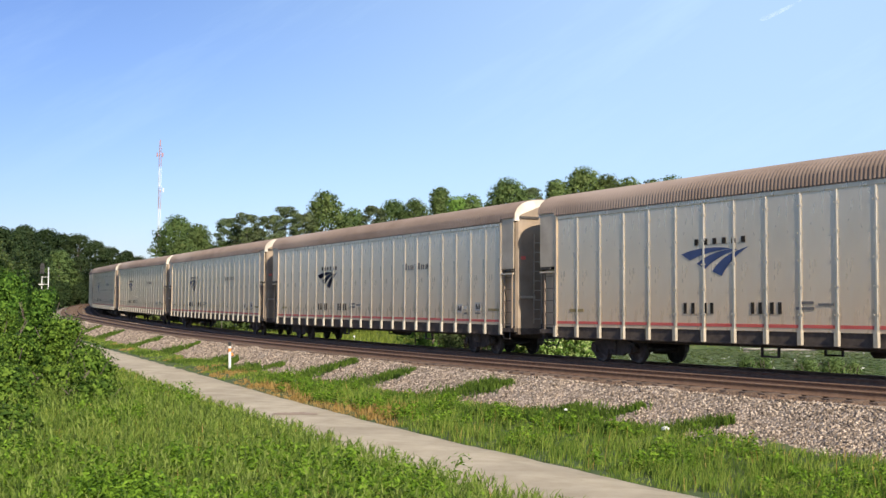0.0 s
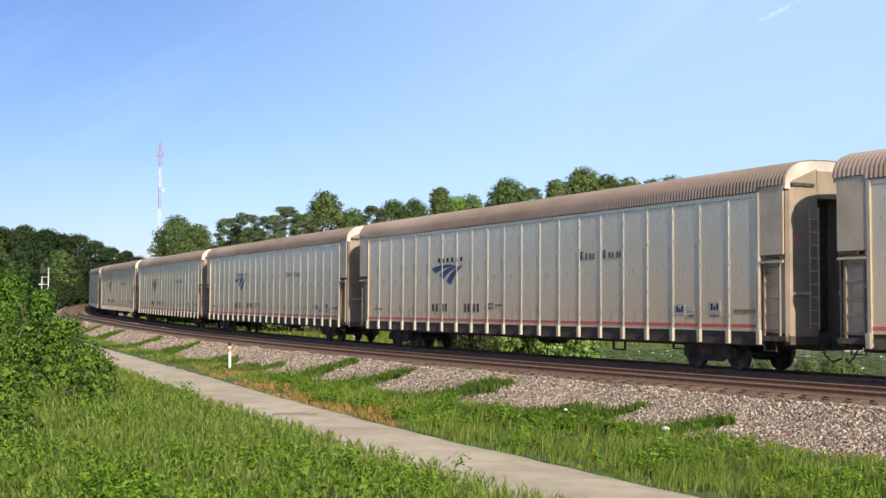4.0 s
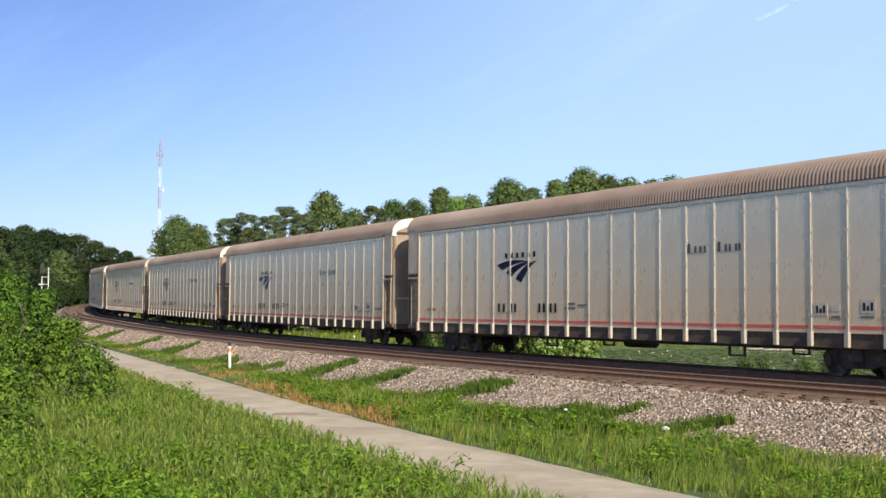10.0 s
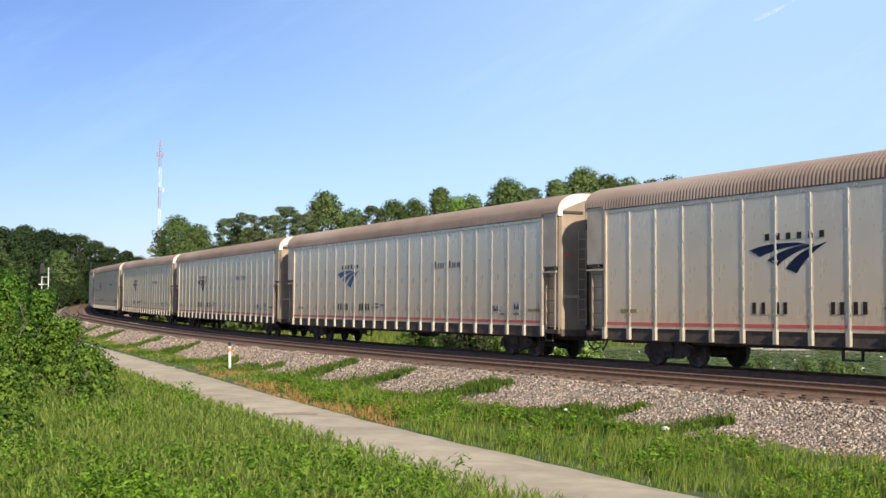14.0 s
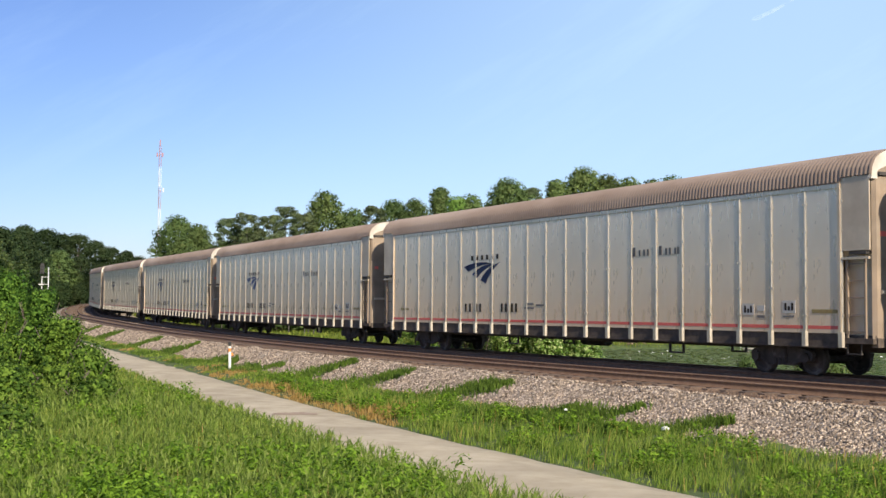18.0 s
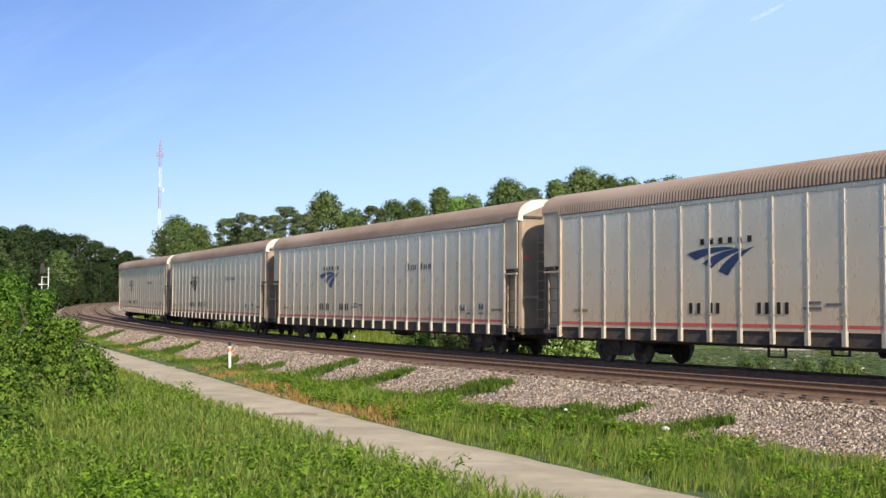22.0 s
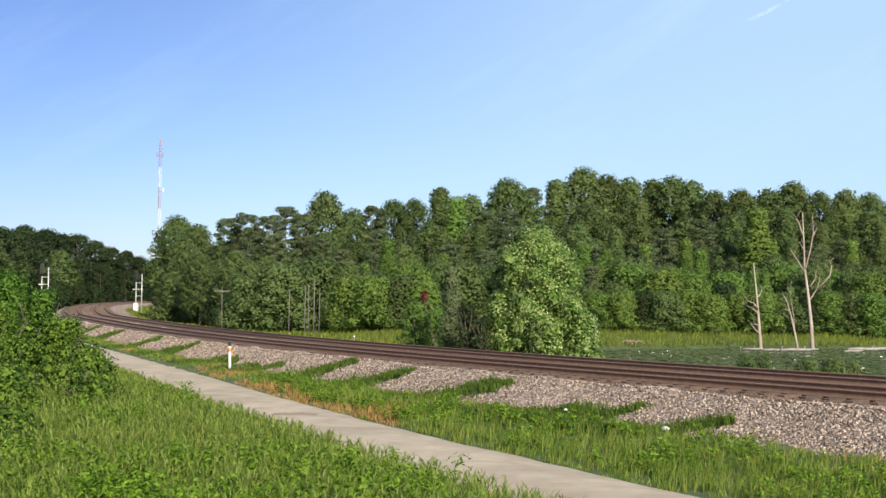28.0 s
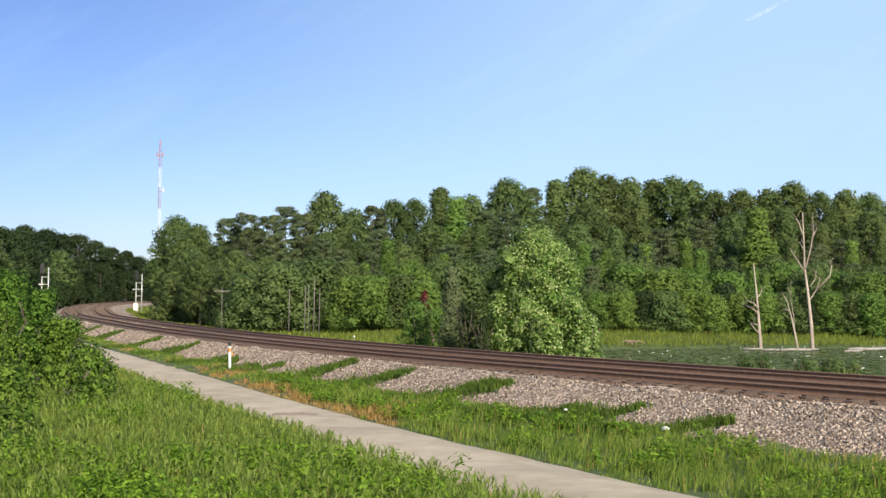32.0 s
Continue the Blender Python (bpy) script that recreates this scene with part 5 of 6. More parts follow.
dead_tree("bleached dead trunk with broken limbs at the pond", 23.1, 89.0,
          [(0, 0, 0), (-0.12, 0, 1.8), (-0.22, 0.1, 3.4), (-0.38, 0, 5.0), (-0.55, 0, 6.7)],
          [[(-0.22, 0, 3.4), (-0.6, -0.2, 3.8), (-1.15, -0.2, 4.0)], [(-0.25, 0, 3.1), (-0.7, 0.2, 3.5), (-1.3, 0.3, 3.7)], [(-0.12, 0, 1.6), (-0.45, 0, 1.9), (-0.8, -0.2, 2.3)],
           [(-0.3, 0, 4.2), (0.05, 0.3, 4.5), (0.15, 0.3, 4.9)], [(-0.15, 0, 2.2), (-0.6, 0.3, 2.3)]], 0.145)
dead_tree("tall bleached dead tree with forked bare limbs", 26.3, 87.2,
          [(0, 0, 0), (-0.1, 0, 2.2), (-0.32, 0, 4.4), (-0.55, 0.1, 6.4), (-0.62, 0, 8.2), (-0.7, 0, 10.3)],
          [[(-0.32, 0, 3.9), (0.4, 0.2, 4.9), (0.6, 0.2, 5.7)], [(0.3, 0.2, 4.7), (1.2, -0.1, 5.8), (1.35, 0, 6.5), (1.15, 0, 7.0)], [(-0.55, 0, 6.0), (-1.1, 0, 6.9), (-1.6, 0.3, 7.8)],
           [(-0.5, 0, 6.3), (-0.1, 0.2, 7.6), (0.15, 0.2, 9.0), (0.05, 0.2, 10.2)], [(-0.66, 0, 8.6), (-1.0, 0, 9.6), (-1.4, 0, 10.2)], [(-0.6, 0, 7.6), (-0.9, 0.2, 8.2)],
           [(0.0, 0.2, 8.4), (0.4, 0.2, 9.2)], [(-0.2, 0, 5.0), (0.2, 0, 5.6), (0.25, 0, 6.2)]], 0.15)
dead_tree("thin leaning bleached snag at the pond", 25.5, 87.8,
          [(0, 0, 0), (-0.25, 0, 1.4), (-0.55, 0, 2.8), (-0.85, 0, 3.9), (-1.2, 0, 4.6)],
          [[(-0.3, 0, 1.6), (-0.35, 0.2, 3.0), (-0.55, 0.2, 4.2), (-0.5, 0.2, 5.4)], [(-0.7, 0, 3.3), (-1.1, 0.2, 3.4)], [(-0.5, 0.2, 4.4), (-0.8, 0.2, 5.0)]], 0.09)


def log(x, y, ln, r, ang, lift=0.0):
    bm = bmesh.new()
    tube(bm, [(-ln / 2, 0, 0), (-ln * 0.2, 0.05, 0.03), (ln * 0.2, -0.04, 0.02), (ln / 2, 0.06, 0.05)], [r, r * 0.95, r * 0.85, r * 0.6], 8)
    tube(bm, [(ln * 0.1, 0, 0.0), (ln * 0.16, 0.1, 0.3)], [r * 0.4, r * 0.15], 5)
    ob = part("log", bm, M_LOG, smooth=True)
    z = max(float(ground_z([x], [y])[0]), -1.36)
    ob.matrix_basis = pose(x, y, z + r * 0.7 + lift, 0, 0, ang)
    tagged(ob, "grey fallen log lying at the water's edge", "log", "fallen logs")


for lx, ly, ln, lr, la in ((23.6, 86.4, 2.4, 0.08, 8), (25.2, 86.6, 3.0, 0.10, 14), (22.0, 87.4, 1.2, 0.08, -20), (30.6, 88.4, 3.0, 0.12, 6), (32.4, 89.0, 2.5, 0.13, -8), (28.6, 85.4, 1.6, 0.07, 20)):
    log(lx, ly, ln, lr, la)
bm = bmesh.new()
for k in range(9):
    a = random.uniform(0, 3.1)
    cx, cy = random.uniform(-0.5, 0.5), random.uniform(-0.3, 0.3)
    tube(bm, [(cx - 0.5 * math.cos(a), cy - 0.5 * math.sin(a), 0.05), (cx, cy, 0.28), (cx + 0.5 * math.cos(a), cy + 0.5 * math.sin(a), 0.12)], [0.04, 0.06, 0.03], 5)
bp = part("brush_pile", bm, M_DIRT)
bp.location = (13.9, 89.6, float(ground_z([13.9], [89.6])[0]))
tagged(bp, "small reddish pile of dead brush on the shore", "brush pile")


# ---------------------------------------------------------------- a wisp high in the sky
def build_contrail():
    m = bpy.data.materials.new("thin contrail vapour")
    m.use_nodes = True
    n, l = m.node_tree.nodes, m.node_tree.links
    n["Principled BSDF"].inputs["Base Color"].default_value = (0.9, 0.92, 0.95, 1)
    n["Principled BSDF"].inputs["Roughness"].default_value = 1.0
    tr, mx, no, tc = n.new("ShaderNodeBsdfTransparent"), n.new("ShaderNodeMixShader"), n.new("ShaderNodeTexNoise"), n.new("ShaderNodeTexCoord")
    mr = n.new("ShaderNodeMapRange")
    no.inputs["Scale"].default_value, no.inputs["Detail"].default_value = 0.03, 4
    mr.inputs["From Min"].default_value, mr.inputs["From Max"].default_value, mr.inputs["To Max"].default_value = 0.35, 0.8, 0.20
    l.new(tc.outputs["Object"], no.inputs["Vector"])
    l.new(no.outputs["Fac"], mr.inputs["Value"])
    l.new(mr.outputs["Result"], mx.inputs["Fac"])
    l.new(tr.outputs["BSDF"], mx.inputs[1])
    l.new(n["Principled BSDF"].outputs["BSDF"], mx.inputs[2])
    l.new(mx.outputs["Shader"], n["Material Output"].inputs["Surface"])
    bm = bmesh.new()
    k = 14
    rows = []
    for j in range(k):
        u = j / (k - 1)
        c = Vector((115 * u, 0, 60 * u - 14 * u * (1 - u)))
        w = (4.5 * (1 - u) + 2.2) * (0.35 if j == 0 else 1) * (1 + 0.4 * noise.noise((u * 6, 3, 1)))
        rows.append([bm.verts.new(c + Vector((-w * 0.5 * s_, s_ * 2, w * 0.8 * s_))) for s_ in (-1, 0, 1)])
    for r0, r1 in zip(rows, rows[1:]):
        for q in range(2):
            bm.faces.new((r0[q], r1[q], r1[q + 1], r0[q + 1]))
    ob = part("contrail", bm, m, smooth=True)
    ob.visible_shadow = False
    tagged(ob, "short faint white contrail drifting in the blue sky", "contrail", kind="structure")
    return ob


contrail = build_contrail()


# ---------------------------------------------------------------- poles, signals, mast
def pole(x, y, h, r, arms=0, lean=0.0):
    bm = bmesh.new()
    z = float(ground_z([x], [y])[0])
    root = new("utility_pole", None)
    root.location = (x, y, z)
    tagged(root, "weathered grey wooden pole before the woods", "pole", "poles along the railway")
    r *= 0.75
    tube(bm, [(0, 0, -0.4), (lean * 0.5, 0, h * 0.5), (lean, 0, h)], [r, r * 0.9, r * 0.7], 8)
    part("shaft", bm, M_POLE, root, smooth=True)
    for k in range(arms):
        box_part("crossarm", M_POLE, root, lean - 0.7, lean + 0.7, -0.05, 0.05, h - 0.35 - 0.5 * k, h - 0.25 - 0.5 * k)


for px, py, ph, pr, pa, pl in ((-12.7, 101.5, 3.9, 0.06, 0, 0.05), (-11.4, 101.5, 4.2, 0.055, 0, 0.05), (-11.15, 102.2, 4.3, 0.05, 0, 0.0), (-10.6, 101.2, 5.0, 0.06, 0, 0.03),
                               (-10.15, 101.0, 4.0, 0.05, 0, 0.05), (8.3, 79.5, 5.4, 0.11, 0, 0.0), (-19.4, 108.0, 4.0, 0.05, 1, 0.0)):
    pole(px, py, ph, pr, pa, pl)


def signal_mast(x, y, z, h, turn_deg, cabinet):
    root = new("railway_signal", None)
    root.matrix_basis = pose(x, y, z, 0, 0, turn_deg)
    tagged(root, "pale metal railway signal mast with a black head", "railway signal", "railway signals")
    for dx, hh in ((-0.48, h * 0.8), (0.48, h)):
        bm = bmesh.new()
        tube(bm, [(dx, 0, -0.3), (dx, 0, hh)], [0.10, 0.09], 8)
        part("mast", bm, M_ALU, root, smooth=True)
    bm = bmesh.new()
    for zz in (h * 0.45, h * 0.62, h * 0.78):
        box(bm, -0.5, 0.5, -0.04, 0.04, zz - 0.04, zz + 0.04)
    part("brace", bm, M_ALU, root)
    box_part("platform", M_ALU, root, -0.9, -0.2, -0.35, 0.35, h * 0.60, h * 0.63)
    bm = bmesh.new()
    prism(bm, [(-0.75, h * 0.86), (-0.15, h * 0.86), (-0.15, h * 1.05), (-0.25, h * 1.09), (-0.65, h * 1.09), (-0.75, h * 1.05)], "y", -0.06, 0.06)
    head = part("signal_head", bm, M_BLACK, root, "black signal head")
    for zz in (h * 0.91, h * 0.975, h * 1.04):
        bm = bmesh.new()
        tube(bm, [(-0.45, -0.06, zz), (-0.45, -0.30, zz)], [0.12, 0.13], 10)
        part("hood", bm, M_BLACK, head)
    if cabinet:
        box_part("cabinet", M_WHITE, root, -0.55, 0.1, -0.9, -0.35, -0.05, 1.75, "white equipment cabinet", 0.03)
        box_part("plinth", M_PATH, root, -1.6, 0.3, -1.2, -0.2, -0.35, -0.05, "pale concrete plinth")
        box_part("danger_plate", M_RED, root, -0.80, -0.62, -0.42, -0.38, 0.7, 1.5, "small red plate")


signal_mast(-49.0, 198.0, -0.55, 6.4, -8, True)
p = on_line(-152.0, TRACK_GAP + 4.6, -0.9)
signal_mast(float(p[0]), float(p[1]), float(p[2]), 6.9, 10, False)


def lattice_mast(x, y, h):
    root = new("radio_mast", None)
    z = float(ground_z([x], [y])[0])
    root.location = (x, y, z)
    tagged(root, "tall slim red and white lattice radio mast", "radio mast")
    bands = 7
    rad = 0.85
    legs = [(rad * math.cos(a), rad * math.sin(a)) for a in (0.4, 0.4 + 2.094, 0.4 + 4.189)]
    for k in range(bands):
        z0, z1 = h * k / bands, h * (k + 1) / bands
        bm = bmesh.new()
        for lx, ly in legs:
            tube(bm, [(lx, ly, z0), (lx, ly, z1)], [0.08, 0.08], 5)
        n = 8
        for j in range(n):
            za, zb = z0 + (z1 - z0) * j / n, z0 + (z1 - z0) * (j + 1) / n
            for q in range(3):
                a, b = legs[q], legs[(q + 1) % 3]
                tube(bm, [(*(a if j % 2 else b), za), (*(b if j % 2 else a), zb)], [0.04, 0.04], 4)
                tube(bm, [(*a, zb), (*b, zb)], [0.05, 0.05], 4)
        part("mast_section", bm, M_MASTRED if k % 2 == 0 else M_WHITE, root, "red mast section" if k % 2 == 0 else "white mast section")
    bm = bmesh.new()
    tube(bm, [(0, 0, h), (0, 0, h + 3.5)], [0.35, 0.3], 6)
    part("beacon", bm, M_MASTRED, root)
    for zz, dx in ((h * 0.94, 1.6), (h * 0.94, -1.6), (h * 0.70, 2.2)):
        bm = bmesh.new()
        tube(bm, [(0, 0, zz), (dx, 0, zz)], [0.12, 0.12], 5)
        tube(bm, [(dx, 0, zz - 1.2), (dx, 0, zz + 1.2)], [0.35, 0.35], 6)
        part("antenna", bm, M_WHITE if dx > 2 else M_MASTRED, root)


M_MASTRED = material("faded red mast paint", [(0.3, (0.38, 0.16, 0.14)), (0.7, (0.46, 0.22, 0.20))], scale=0.2, rough=0.6)
MAST_Y = 700.0
MAST_X = -0.2323 * MAST_Y
lattice_mast(MAST_X, MAST_Y, 1.95 + 0.1262 * MAST_Y - float(ground_z([MAST_X], [MAST_Y])[0]) - 1.0)


# ---------------------------------------------------------------- small things by the line
def marker_post(x, y):
    z = float(ground_z([x], [y])[0])
    root = new("marker_post", None)
    root.matrix_basis = pose(x, y, z, 1.5, -1, 20)
    tagged(root, "white marker post with an orange band and dark cap", "marker post")
    bm = bmesh.new()
    tube(bm, [(0, 0, -0.2), (0, 0, 0.78)], [0.058, 0.056], 10)
    part("shaft", bm, M_WHITE, root, smooth=True)
    bm = bmesh.new()
    tube(bm, [(0, 0, 0.78), (0, 0, 0.93)], [0.062, 0.062], 10)
    part("band", bm, M_ORANGE, root, "orange band")
    bm = bmesh.new()
    tube(bm, [(0, 0, 0.93), (0, 0, 1.02)], [0.058, 0.058], 10)
    part("ring", bm, M_WHITE, root)
    bm = bmesh.new()
    tube(bm, [(0, 0, 1.02), (0, 0, 1.17), (0, 0, 1.21)], [0.064, 0.066, 0.03], 10)
    part("cap", bm, M_BLACK, root, "dark cap")
    box_part("side_plate", M_ORANGE, root, 0.05, 0.14, -0.01, 0.01, 0.62, 0.72)


marker_post(-8.95, 51.9)
bm = bmesh.new()
tube(bm, [(0, 0, -0.1), (0, 0, 0.42)], [0.07, 0.065], 8)
st = part("stake", bm, M_WHITE)
st.location = (-6.6, 92.0, float(ground_z([-6.6], [92.0])[0]))
tagged(st, "short white stake in the grass beyond the track", "stake")


def rock(x, y, r, z_off, label):
    bm = bmesh.new()
    bmesh.ops.create_icosphere(bm, subdivisions=2, radius=r)
    for v in bm.verts:
        v.co *= 1 + 0.35 * noise.noise(v.co * (2.2 / r) + Vector((x, y, 0)))
        v.co.z *= 0.72
    ob = part("rock", bm, M_WHITE)
    s, o = (float(q[0]) for q in beside([x], [y]))
    slope = float(grade(s)) - 0.27 - (o - 5.35) * 0.5
    ob.location = (x, y, max(float(ground_z([x], [y])[0]), slope) + z_off)
    tagged(ob, label, "rock")


rock(4.8, 26.4, 0.095, 0.06, "small white rock at the foot of the ballast")
rock(2.98, 29.6, 0.04, 0.22, "tiny white stone in the verge grass")


def build_stones():
    """Loose crushed stones on the ballast shoulder."""
    n = 54000
    u = RNG.uniform(0, 1, n)
    s = 31 - 105 * u ** 1.45
    o = RNG.uniform(5.0, 7.35, n)
    o[: n // 12] = RNG.uniform(1.5, 2.2, n // 12)
    z = np.where(o < 5.35, -0.245, -0.27 - (o - 5.35) * 0.5)
    c = on_line(s, o, z)
    c[:, 2] += np.array([0.05 * noise.noise(p * 1.7) + 0.06 * noise.noise(p * 0.4) for p in map(Vector, c)])
    r = RNG.uniform(0.020, 0.048, n) * (1 + 0.012 * np.clip(-s + 10, 0, 85))
    base = np.array([(1, 0, 0), (-0.5, 0.87, 0), (-0.5, -0.87, 0), (0.25, 0.1, 0.8), (-0.2, 0.1, -0.8)])
    d = base[None] * RNG.uniform(0.6, 1.25, (n, 5, 1)) + RNG.normal(0, 0.12, (n, 5, 3))
    a = RNG.uniform(0, 6.28, n)
    tilt = RNG.uniform(-0.9, 0.9, n)
    ca, sa, ct, st_ = np.cos(a), np.sin(a), np.cos(tilt), np.sin(tilt)
    x, y, zz = d[..., 0], d[..., 1], d[..., 2]
    y, zz = y * ct[:, None] - zz * st_[:, None], y * st_[:, None] + zz * ct[:, None]
    x, y = x * ca[:, None] - y * sa[:, None], x * sa[:, None] + y * ca[:, None]
    v = c[:, None] + np.stack([x, y, zz], -1) * r[:, None, None]
    k = np.arange(n)[:, None] * 5
    f = np.concatenate([k + np.array([q]) for q in ((0, 1, 3), (1, 2, 3), (2, 0, 3), (1, 0, 4), (2, 1, 4), (0, 2, 4))])
    ob = new("ballast_stones", raw_mesh("ballast_stones", v.reshape(-1, 3), f, M_STONE))
    tagged(ob, "loose pinkish grey crushed ballast stones", "gravel", kind="stuff")


build_stones()


# ---------------------------------------------------------------- grass
def patchy(x, y, scale, seed):
    return np.array([noise.noise((a * scale, b * scale, seed)) for a, b in zip(x, y)])


def lawn(name, label, x, y, z, hgt, mat, spread=0.35, thick=1.0):
    n = len(x)
    far = np.hypot(x, y)
    base = np.stack([x, y, z - 0.04], 1)
    w = (0.006 + 0.00045 * far) * RNG.uniform(0.7, 1.3, n) * thick
    ob = new(name, blade_mesh(name, base, hgt, w, RNG.uniform(0.1, 1.0, n) * spread, mat))
    tagged(ob, label, "grass", kind="stuff")


def meadow():
    n = 24000
    y = np.exp(RNG.uniform(math.log(11.5), math.log(64), n))
    x = RNG.uniform(-0.43, 0.16, n) * y - 0.5
    per = 11
    tuft = np.repeat(RNG.uniform(0.72, 1.22, n), per)
    x = np.repeat(x, per) + RNG.normal(0, 0.045, n * per)
    y = np.repeat(y, per) + RNG.normal(0, 0.045, n * per)
    d = from_path(x, y)
    edge = 1.68 + 0.18 * patchy(x, y, 0.9, 4)
    ok = (d > edge) & (d < 26)
    x, y, d, tuft = x[ok], y[ok], d[ok], tuft[ok]
    tall = patchy(x, y, 0.28, 9)
    hgt = (0.50 + 0.26 * tall) * tuft * RNG.uniform(0.6, 1.2, len(x)) * np.where(y < 25, 0.13 + 0.87 * step01(d, 2.0, 5.2), 0.42 + 0.58 * step01(d, 1.6, 3.2))
    shade = patchy(x, y, 0.55, 14) + 0.5 * patchy(x, y, 1.7, 15) > 0.12
    for name, label, pick, mat in (("meadow_grass", "tall green meadow grass beside the path", ~shade, F_GRASS), ("lush_grass", "patches of darker lush grass in the meadow", shade, F_SHORT)):
        lawn(name, label, x[pick], y[pick], ground_z(x[pick], y[pick]), hgt[pick], mat, 0.55, 0.85)
    # dry seed stalks standing above it
    k = RNG.choice(len(x), 2400, replace=False)
    k = k[patchy(x[k], y[k], 0.35, 21) > -0.05]
    lawn("seed_stalks", "dry straw seed stalks among the meadow grass", x[k], y[k], ground_z(x[k], y[k]), hgt[k] + 0.16, F_STRAW, 0.25, 0.8)
    # pale seed heads
    k = RNG.choice(len(x), 9000, replace=False)
    c = np.stack([x[k], y[k], ground_z(x[k], y[k]) + hgt[k] * 0.98], 1)
    nn = RNG.normal(size=(len(k), 3)) * (1, 1, 0.15)
    ob = new("seed_heads", leaf_mesh("seed_heads", c, nn, 0.05 + 0.002 * y[k], F_GRASS, 0.3))
    tagged(ob, "pale green seed heads on the meadow grass", "grass", kind="stuff")


meadow()


def verge():
    n, per = 17000, 10
    s = np.repeat(33 - 105 * RNG.uniform(0, 1, n) ** 1.5, per)
    o = np.repeat(6.4 + 8.1 * RNG.uniform(0, 1, n) ** 1.15, per)
    tuft = np.repeat(RNG.uniform(0.65, 1.4, n), per)
    p = on_line(s, o)
    x, y = p[:, 0] + RNG.normal(0, 0.06, n * per), p[:, 1] + RNG.normal(0, 0.06, n * per)
    d = from_path(x, y)
    ragged = 6.72 + 0.35 * patchy(x, y, 0.5, 2)
    ok = (d < -1.28 + 0.15 * patchy(x, y, 1.1, 6)) & (o > ragged)
    s, o, x, y, d, tuft = s[ok], o[ok], x[ok], y[ok], d[ok], tuft[ok]
    near = step01(s, -12, 16)
    hgt = (0.12 + 0.17 * near * step01(o, 6.8, 8.6)) * (1 + 0.5 * patchy(x, y, 0.5, 12)) * tuft * RNG.uniform(0.6, 1.2, len(x)) * (0.45 + 0.55 * step01(-d, 1.3, 2.0))
    dry = (patchy(x, y, 0.45, 31) + 0.55 * step01(d, -3.4, -1.6) * step01(s, -14, -4) * step01(20 - s, 0, 6) > 0.42) & (s < 17)
    z = ground_z(x, y)
    g = ~dry
    lawn("verge_grass", "rough green verge grass between path and ballast", x[g], y[g], z[g], hgt[g], F_VERGE, 0.75, 0.9)
    lawn("dry_verge_grass", "patches of dry straw-coloured grass by the path", x[dry], y[dry], z[dry], hgt[dry] * 0.8, F_STRAW, 0.5)
    k = np.where(RNG.uniform(0, 1, len(x)) < 0.010)[0]
    k = k[(near[k] > 0.3)]
    lawn("verge_stalks", "dry reddish straw stalks in the verge", x[k], y[k], z[k], hgt[k] + 0.12, F_STRAW, 0.4, 0.8)


verge()


def tongue(s0, o0, s1, o1, w0, count):
    """A strip of creeping grass that climbs the ballast."""
    u = RNG.uniform(0, 1, count)
    w = 1.5 * w0 * (1 - u) ** 0.6 + 0.10
    s0, o0 = s0 - 0.8, o0 + 0.45
    s = s0 + (s1 - s0) * u + RNG.normal(0, 1, count) * w * 0.55
    o = o0 + (o1 - o0) * u ** 0.8 + RNG.normal(0, 1, count) * w * 0.25 + 0.16 * np.sin(s * 1.3 + s0) + 0.10 * np.sin(s * 3.1)
    return s, np.clip(o, 5.45, 8.2)


def creeping():
    rows = [(22.3, 7.4, 24.6, 6.15, 0.55), (19.0, 7.3, 21.5, 6.0, 0.6), (17.2, 7.2, 19.3, 6.5, 0.5), (12.2, 7.0, 15.2, 5.75, 0.7), (6.0, 7.3, 8.8, 5.65, 0.8), (1.0, 7.0, 3.8, 5.55, 0.8),
            (-5.5, 7.1, -2.0, 6.3, 0.8), (-12.0, 7.2, -8.0, 6.2, 0.8), (-22.0, 7.3, -18.5, 5.6, 0.9), (-32.0, 7.3, -28.0, 5.6, 0.9), (-47, 7.2, -43, 5.5, 1.0), (-60, 7.2, -55, 5.6, 1.1)]
    s, o = map(np.concatenate, zip(*[tongue(*r, 2600) for r in rows]))
    z = -0.25 - (o - 5.35) * 0.5
    p = on_line(s, o, np.maximum(z, -1.0))
    hgt = RNG.uniform(0.06, 0.22, len(s))
    lawn("creeping_grass", "dark green grass creeping up over the ballast", p[:, 0], p[:, 1], p[:, 2], hgt, F_SHORT, 0.9, 1.6)


creeping()


def far_bank():
    n = 130000
    y = RNG.uniform(48, 118, n)
    x = RNG.uniform(-0.17, 0.42, n) * y
    s, o = beside(x, y)
    m = pond_mask(x, y, o)
    shore = 88.5 + 0.22 * (x - 11)
    strip = ((y > shore - 1.0) & (y < shore + 16)) | (x < 0.105 * y) | (o > -9.5)
    ok = (o < -5.5) & (m < 0.25) & strip
    x, y, o = x[ok], y[ok], o[ok]
    hgt = RNG.uniform(0.12, 0.48, len(x)) * np.where(o > -10, 0.55, 1.0)
    lawn("shore_grass", "bright green reedy grass beyond the railway", x, y, ground_z(x, y), hgt, F_REED, 0.6, 0.9)


far_bank()


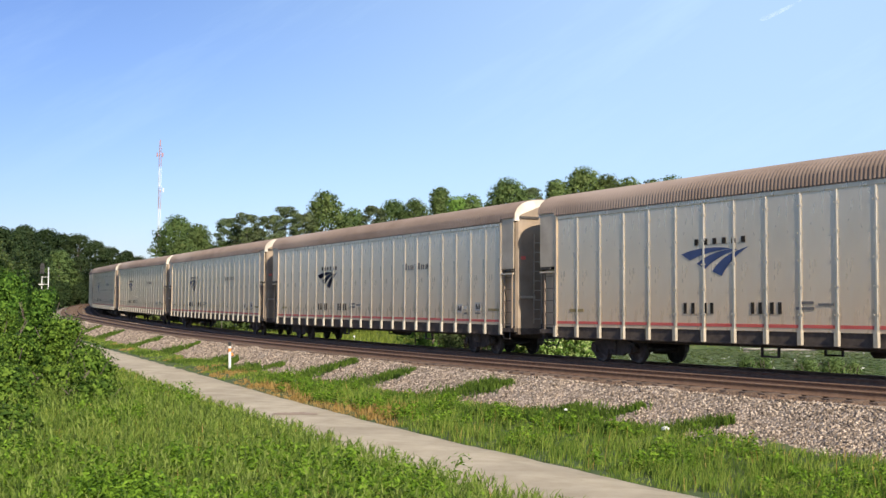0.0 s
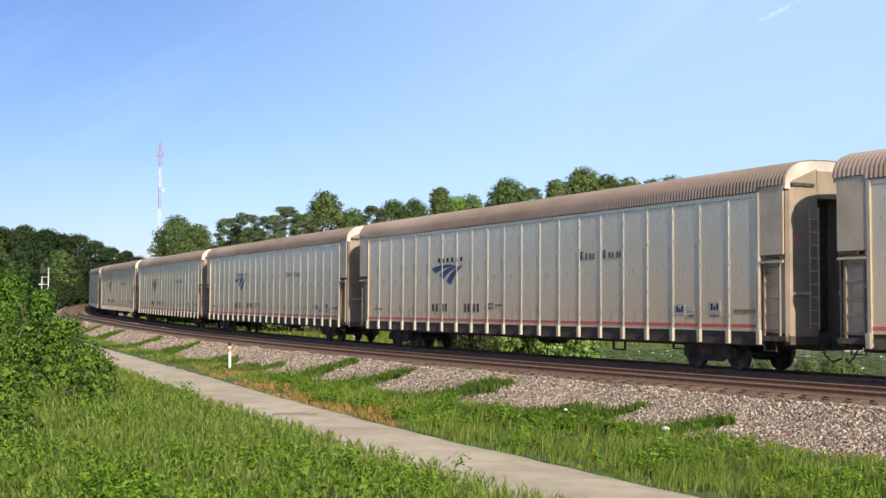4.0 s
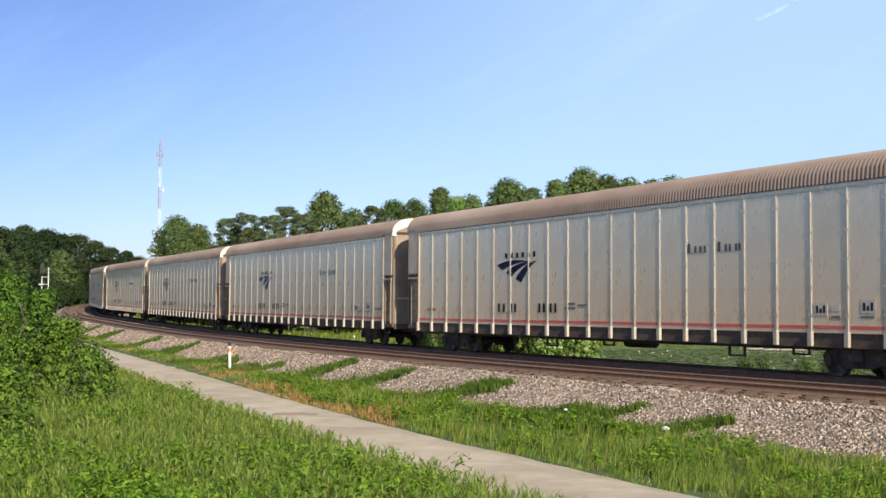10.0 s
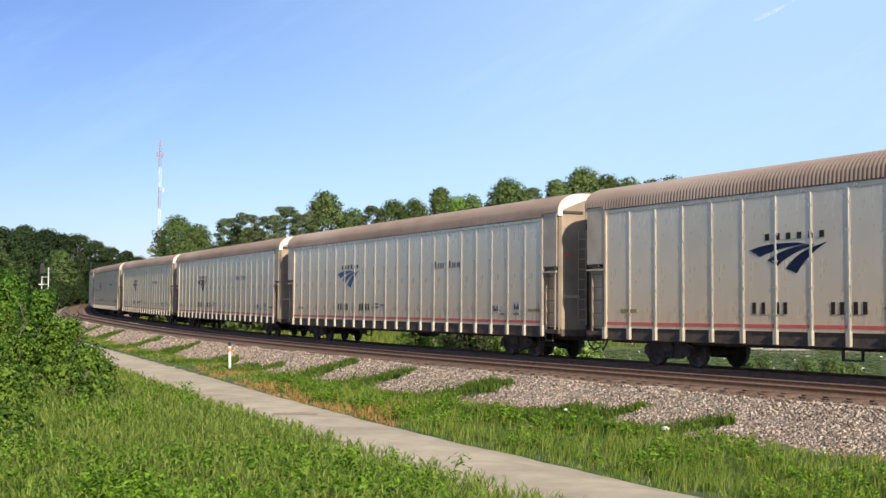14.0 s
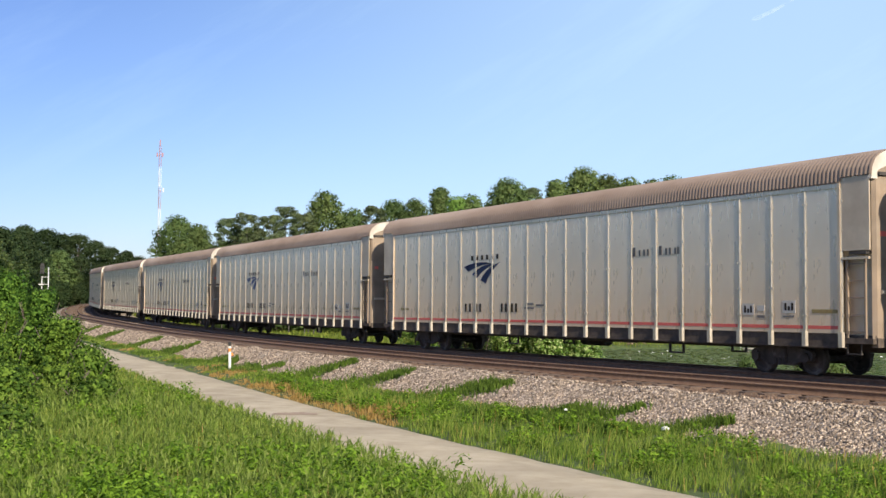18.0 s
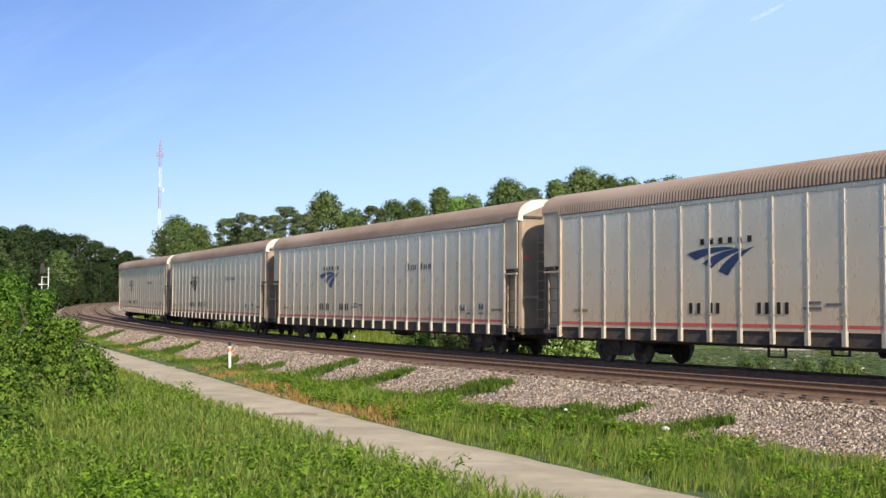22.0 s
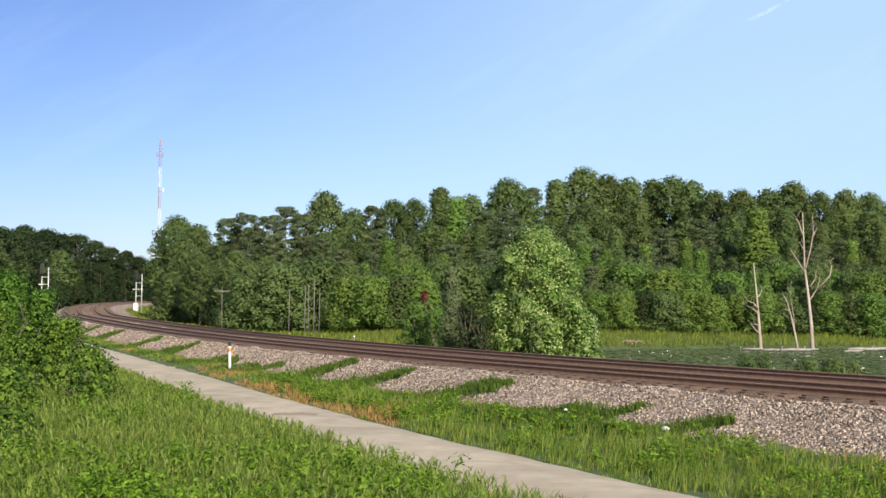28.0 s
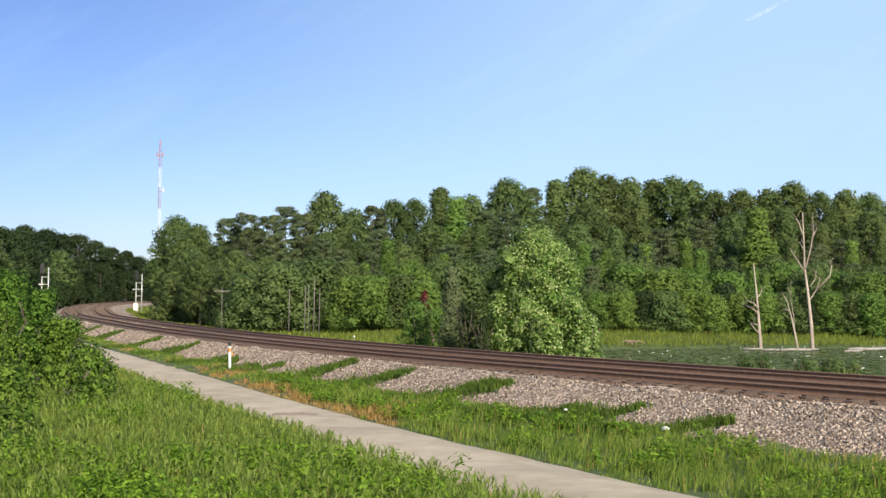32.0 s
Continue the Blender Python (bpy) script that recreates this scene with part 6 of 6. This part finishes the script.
def inner_bank():
    n = 12000
    s = RNG.uniform(-200, -8, n)
    o = RNG.uniform(-12, -3.4, n)
    p = on_line(s, o)
    z = np.maximum(ground_z(p[:, 0], p[:, 1]), p[:, 2] - 0.30 - np.clip(-o - 2.6, 0, 4) * 0.2375)
    lawn("bank_grass", "rough green grass on the inner railway bank", p[:, 0], p[:, 1], z, RNG.uniform(0.12, 0.5, n) * step01(-o, 3.2, 5.5), F_REED, 0.5, 3.0)


inner_bank()


def sprigs():
    """Leafy upright sprigs that stand in the meadow: a thin stem with narrow leaves set round it."""
    n, per = 12000, 15
    y = np.exp(RNG.uniform(math.log(12.5), math.log(58), n))
    x = RNG.uniform(-0.43, 0.12, n) * y
    d = from_path(x, y)
    ok = (d > np.where(y < 25, 2.6, 1.9)) & (d < 24) & (patchy(x, y, 0.4, 51) > -0.35)
    x, y, d = x[ok], y[ok], d[ok]
    z = ground_z(x, y)
    tall = RNG.uniform(0.50, 1.05, len(x)) * (0.45 + 0.55 * step01(d, 1.8, 4.5))
    lawn("sprig_stems", "thin green stems of leafy meadow sprigs", x, y, z, tall, F_STALK, 0.12, 0.8)
    u = RNG.uniform(0.25, 1.0, (len(x), per))
    base = np.stack([np.repeat(x, per) + RNG.normal(0, 0.012, len(x) * per), np.repeat(y, per) + RNG.normal(0, 0.012, len(x) * per),
                     np.repeat(z, per) + (u * tall[:, None]).ravel() - 0.03], 1)
    ln = RNG.uniform(0.07, 0.15, len(base)) * (1.25 - 0.5 * u.ravel())
    wd = (0.013 + 0.0004 * np.repeat(y, per)) * RNG.uniform(0.8, 1.2, len(base))
    ob = new("sprig_leaves", blade_mesh("sprig_leaves", base, ln, wd, RNG.uniform(0.5, 1.5, len(base)), F_STALK))
    tagged(ob, "narrow light green leaves of upright meadow sprigs", "meadow plants", kind="stuff")


F_STALK = foliage("narrow stalk leaves", (0.103, 0.167, 0.024), (0.194, 0.285, 0.044), (0.338, 0.414, 0.103))
sprigs()


def weeds():
    """Broad-leaved weeds among the grass."""
    root_n = 700
    y = np.exp(RNG.uniform(math.log(12.8), math.log(34), root_n * 4))
    x = RNG.uniform(-0.42, 0.06, root_n * 4) * y
    d = from_path(x, y)
    ok = (d > np.where(y < 25, 4.2, 2.6)) & (patchy(x, y, 0.33, 40) > np.where(y < 19.5, 0.02, 0.2))
    x, y = x[ok][:root_n], y[ok][:root_n]
    bx = RNG.uniform(-0.37, -0.13, 420)
    by = RNG.uniform(12.6, 17.5, 420)
    keep = patchy(bx * by, by, 0.8, 77) > -0.1
    x, y = np.concatenate([x, (bx * by)[keep]]), np.concatenate([y, by[keep]])
    ps, ns, ss = [], [], []
    # lower ones in the verge
    q = on_line(32 - 30 * RNG.uniform(0, 1, 1500), RNG.uniform(7.4, 13.0, 1500))
    vd = from_path(q[:, 0], q[:, 1])
    q = q[(vd < -1.7) & (patchy(q[:, 0], q[:, 1], 0.5, 61) > 0.0)][:380]
    # a lush clump where the meadow meets the path
    cx_, cy_ = RNG.normal(-0.75, 0.45, 34), RNG.normal(17.4, 0.6, 34)
    x, y = np.concatenate([x, cx_]), np.concatenate([y, cy_])
    low = np.concatenate([np.ones(len(x)), np.full(len(q), 0.48)])
    x, y = np.concatenate([x, q[:, 0]]), np.concatenate([y, q[:, 1]])
    z = ground_z(x, y)
    for cx, cy, cz, lw in zip(x, y, z, low):
        m = int(90 * lw)
        hh, w = RNG.uniform(0.6, 0.95) * lw, RNG.uniform(0.18, 0.36) * (0.5 + 0.5 * lw)
        u = RNG.uniform(0.1, 1, m)
        a = RNG.uniform(0, 6.28, m)
        r = w * np.sqrt(RNG.uniform(0.05, 1, m)) * (1.1 - 0.6 * u)
        ps.append(np.stack([cx + np.cos(a) * r, cy + np.sin(a) * r, cz + hh * u], 1))
        ns.append(np.stack([np.cos(a) * 0.5, np.sin(a) * 0.5, np.ones(m)], 1) + RNG.normal(0, 0.35, (m, 3)))
        ss.append(RNG.uniform(0.06, 0.125, m))
    ob = new("weeds", leaf_mesh("weeds", np.concatenate(ps), np.concatenate(ns), np.concatenate(ss), F_WEED, 0.42, np.concatenate(ns)))
    tagged(ob, "lush bright green broad-leaved weeds in the meadow", "weeds", kind="stuff")


weeds()


# ---------------------------------------------------------------- movement
def motions():
    times = [k * 0.5 for k in range(65)]
    for k, w in enumerate(wagons):
        walk(w, [(t, wagon_pose(k, t)) for t in times])
    walk(contrail, [(0, pose(778, 3000, 701)), (32, pose(742, 3000, 701))])


motions()
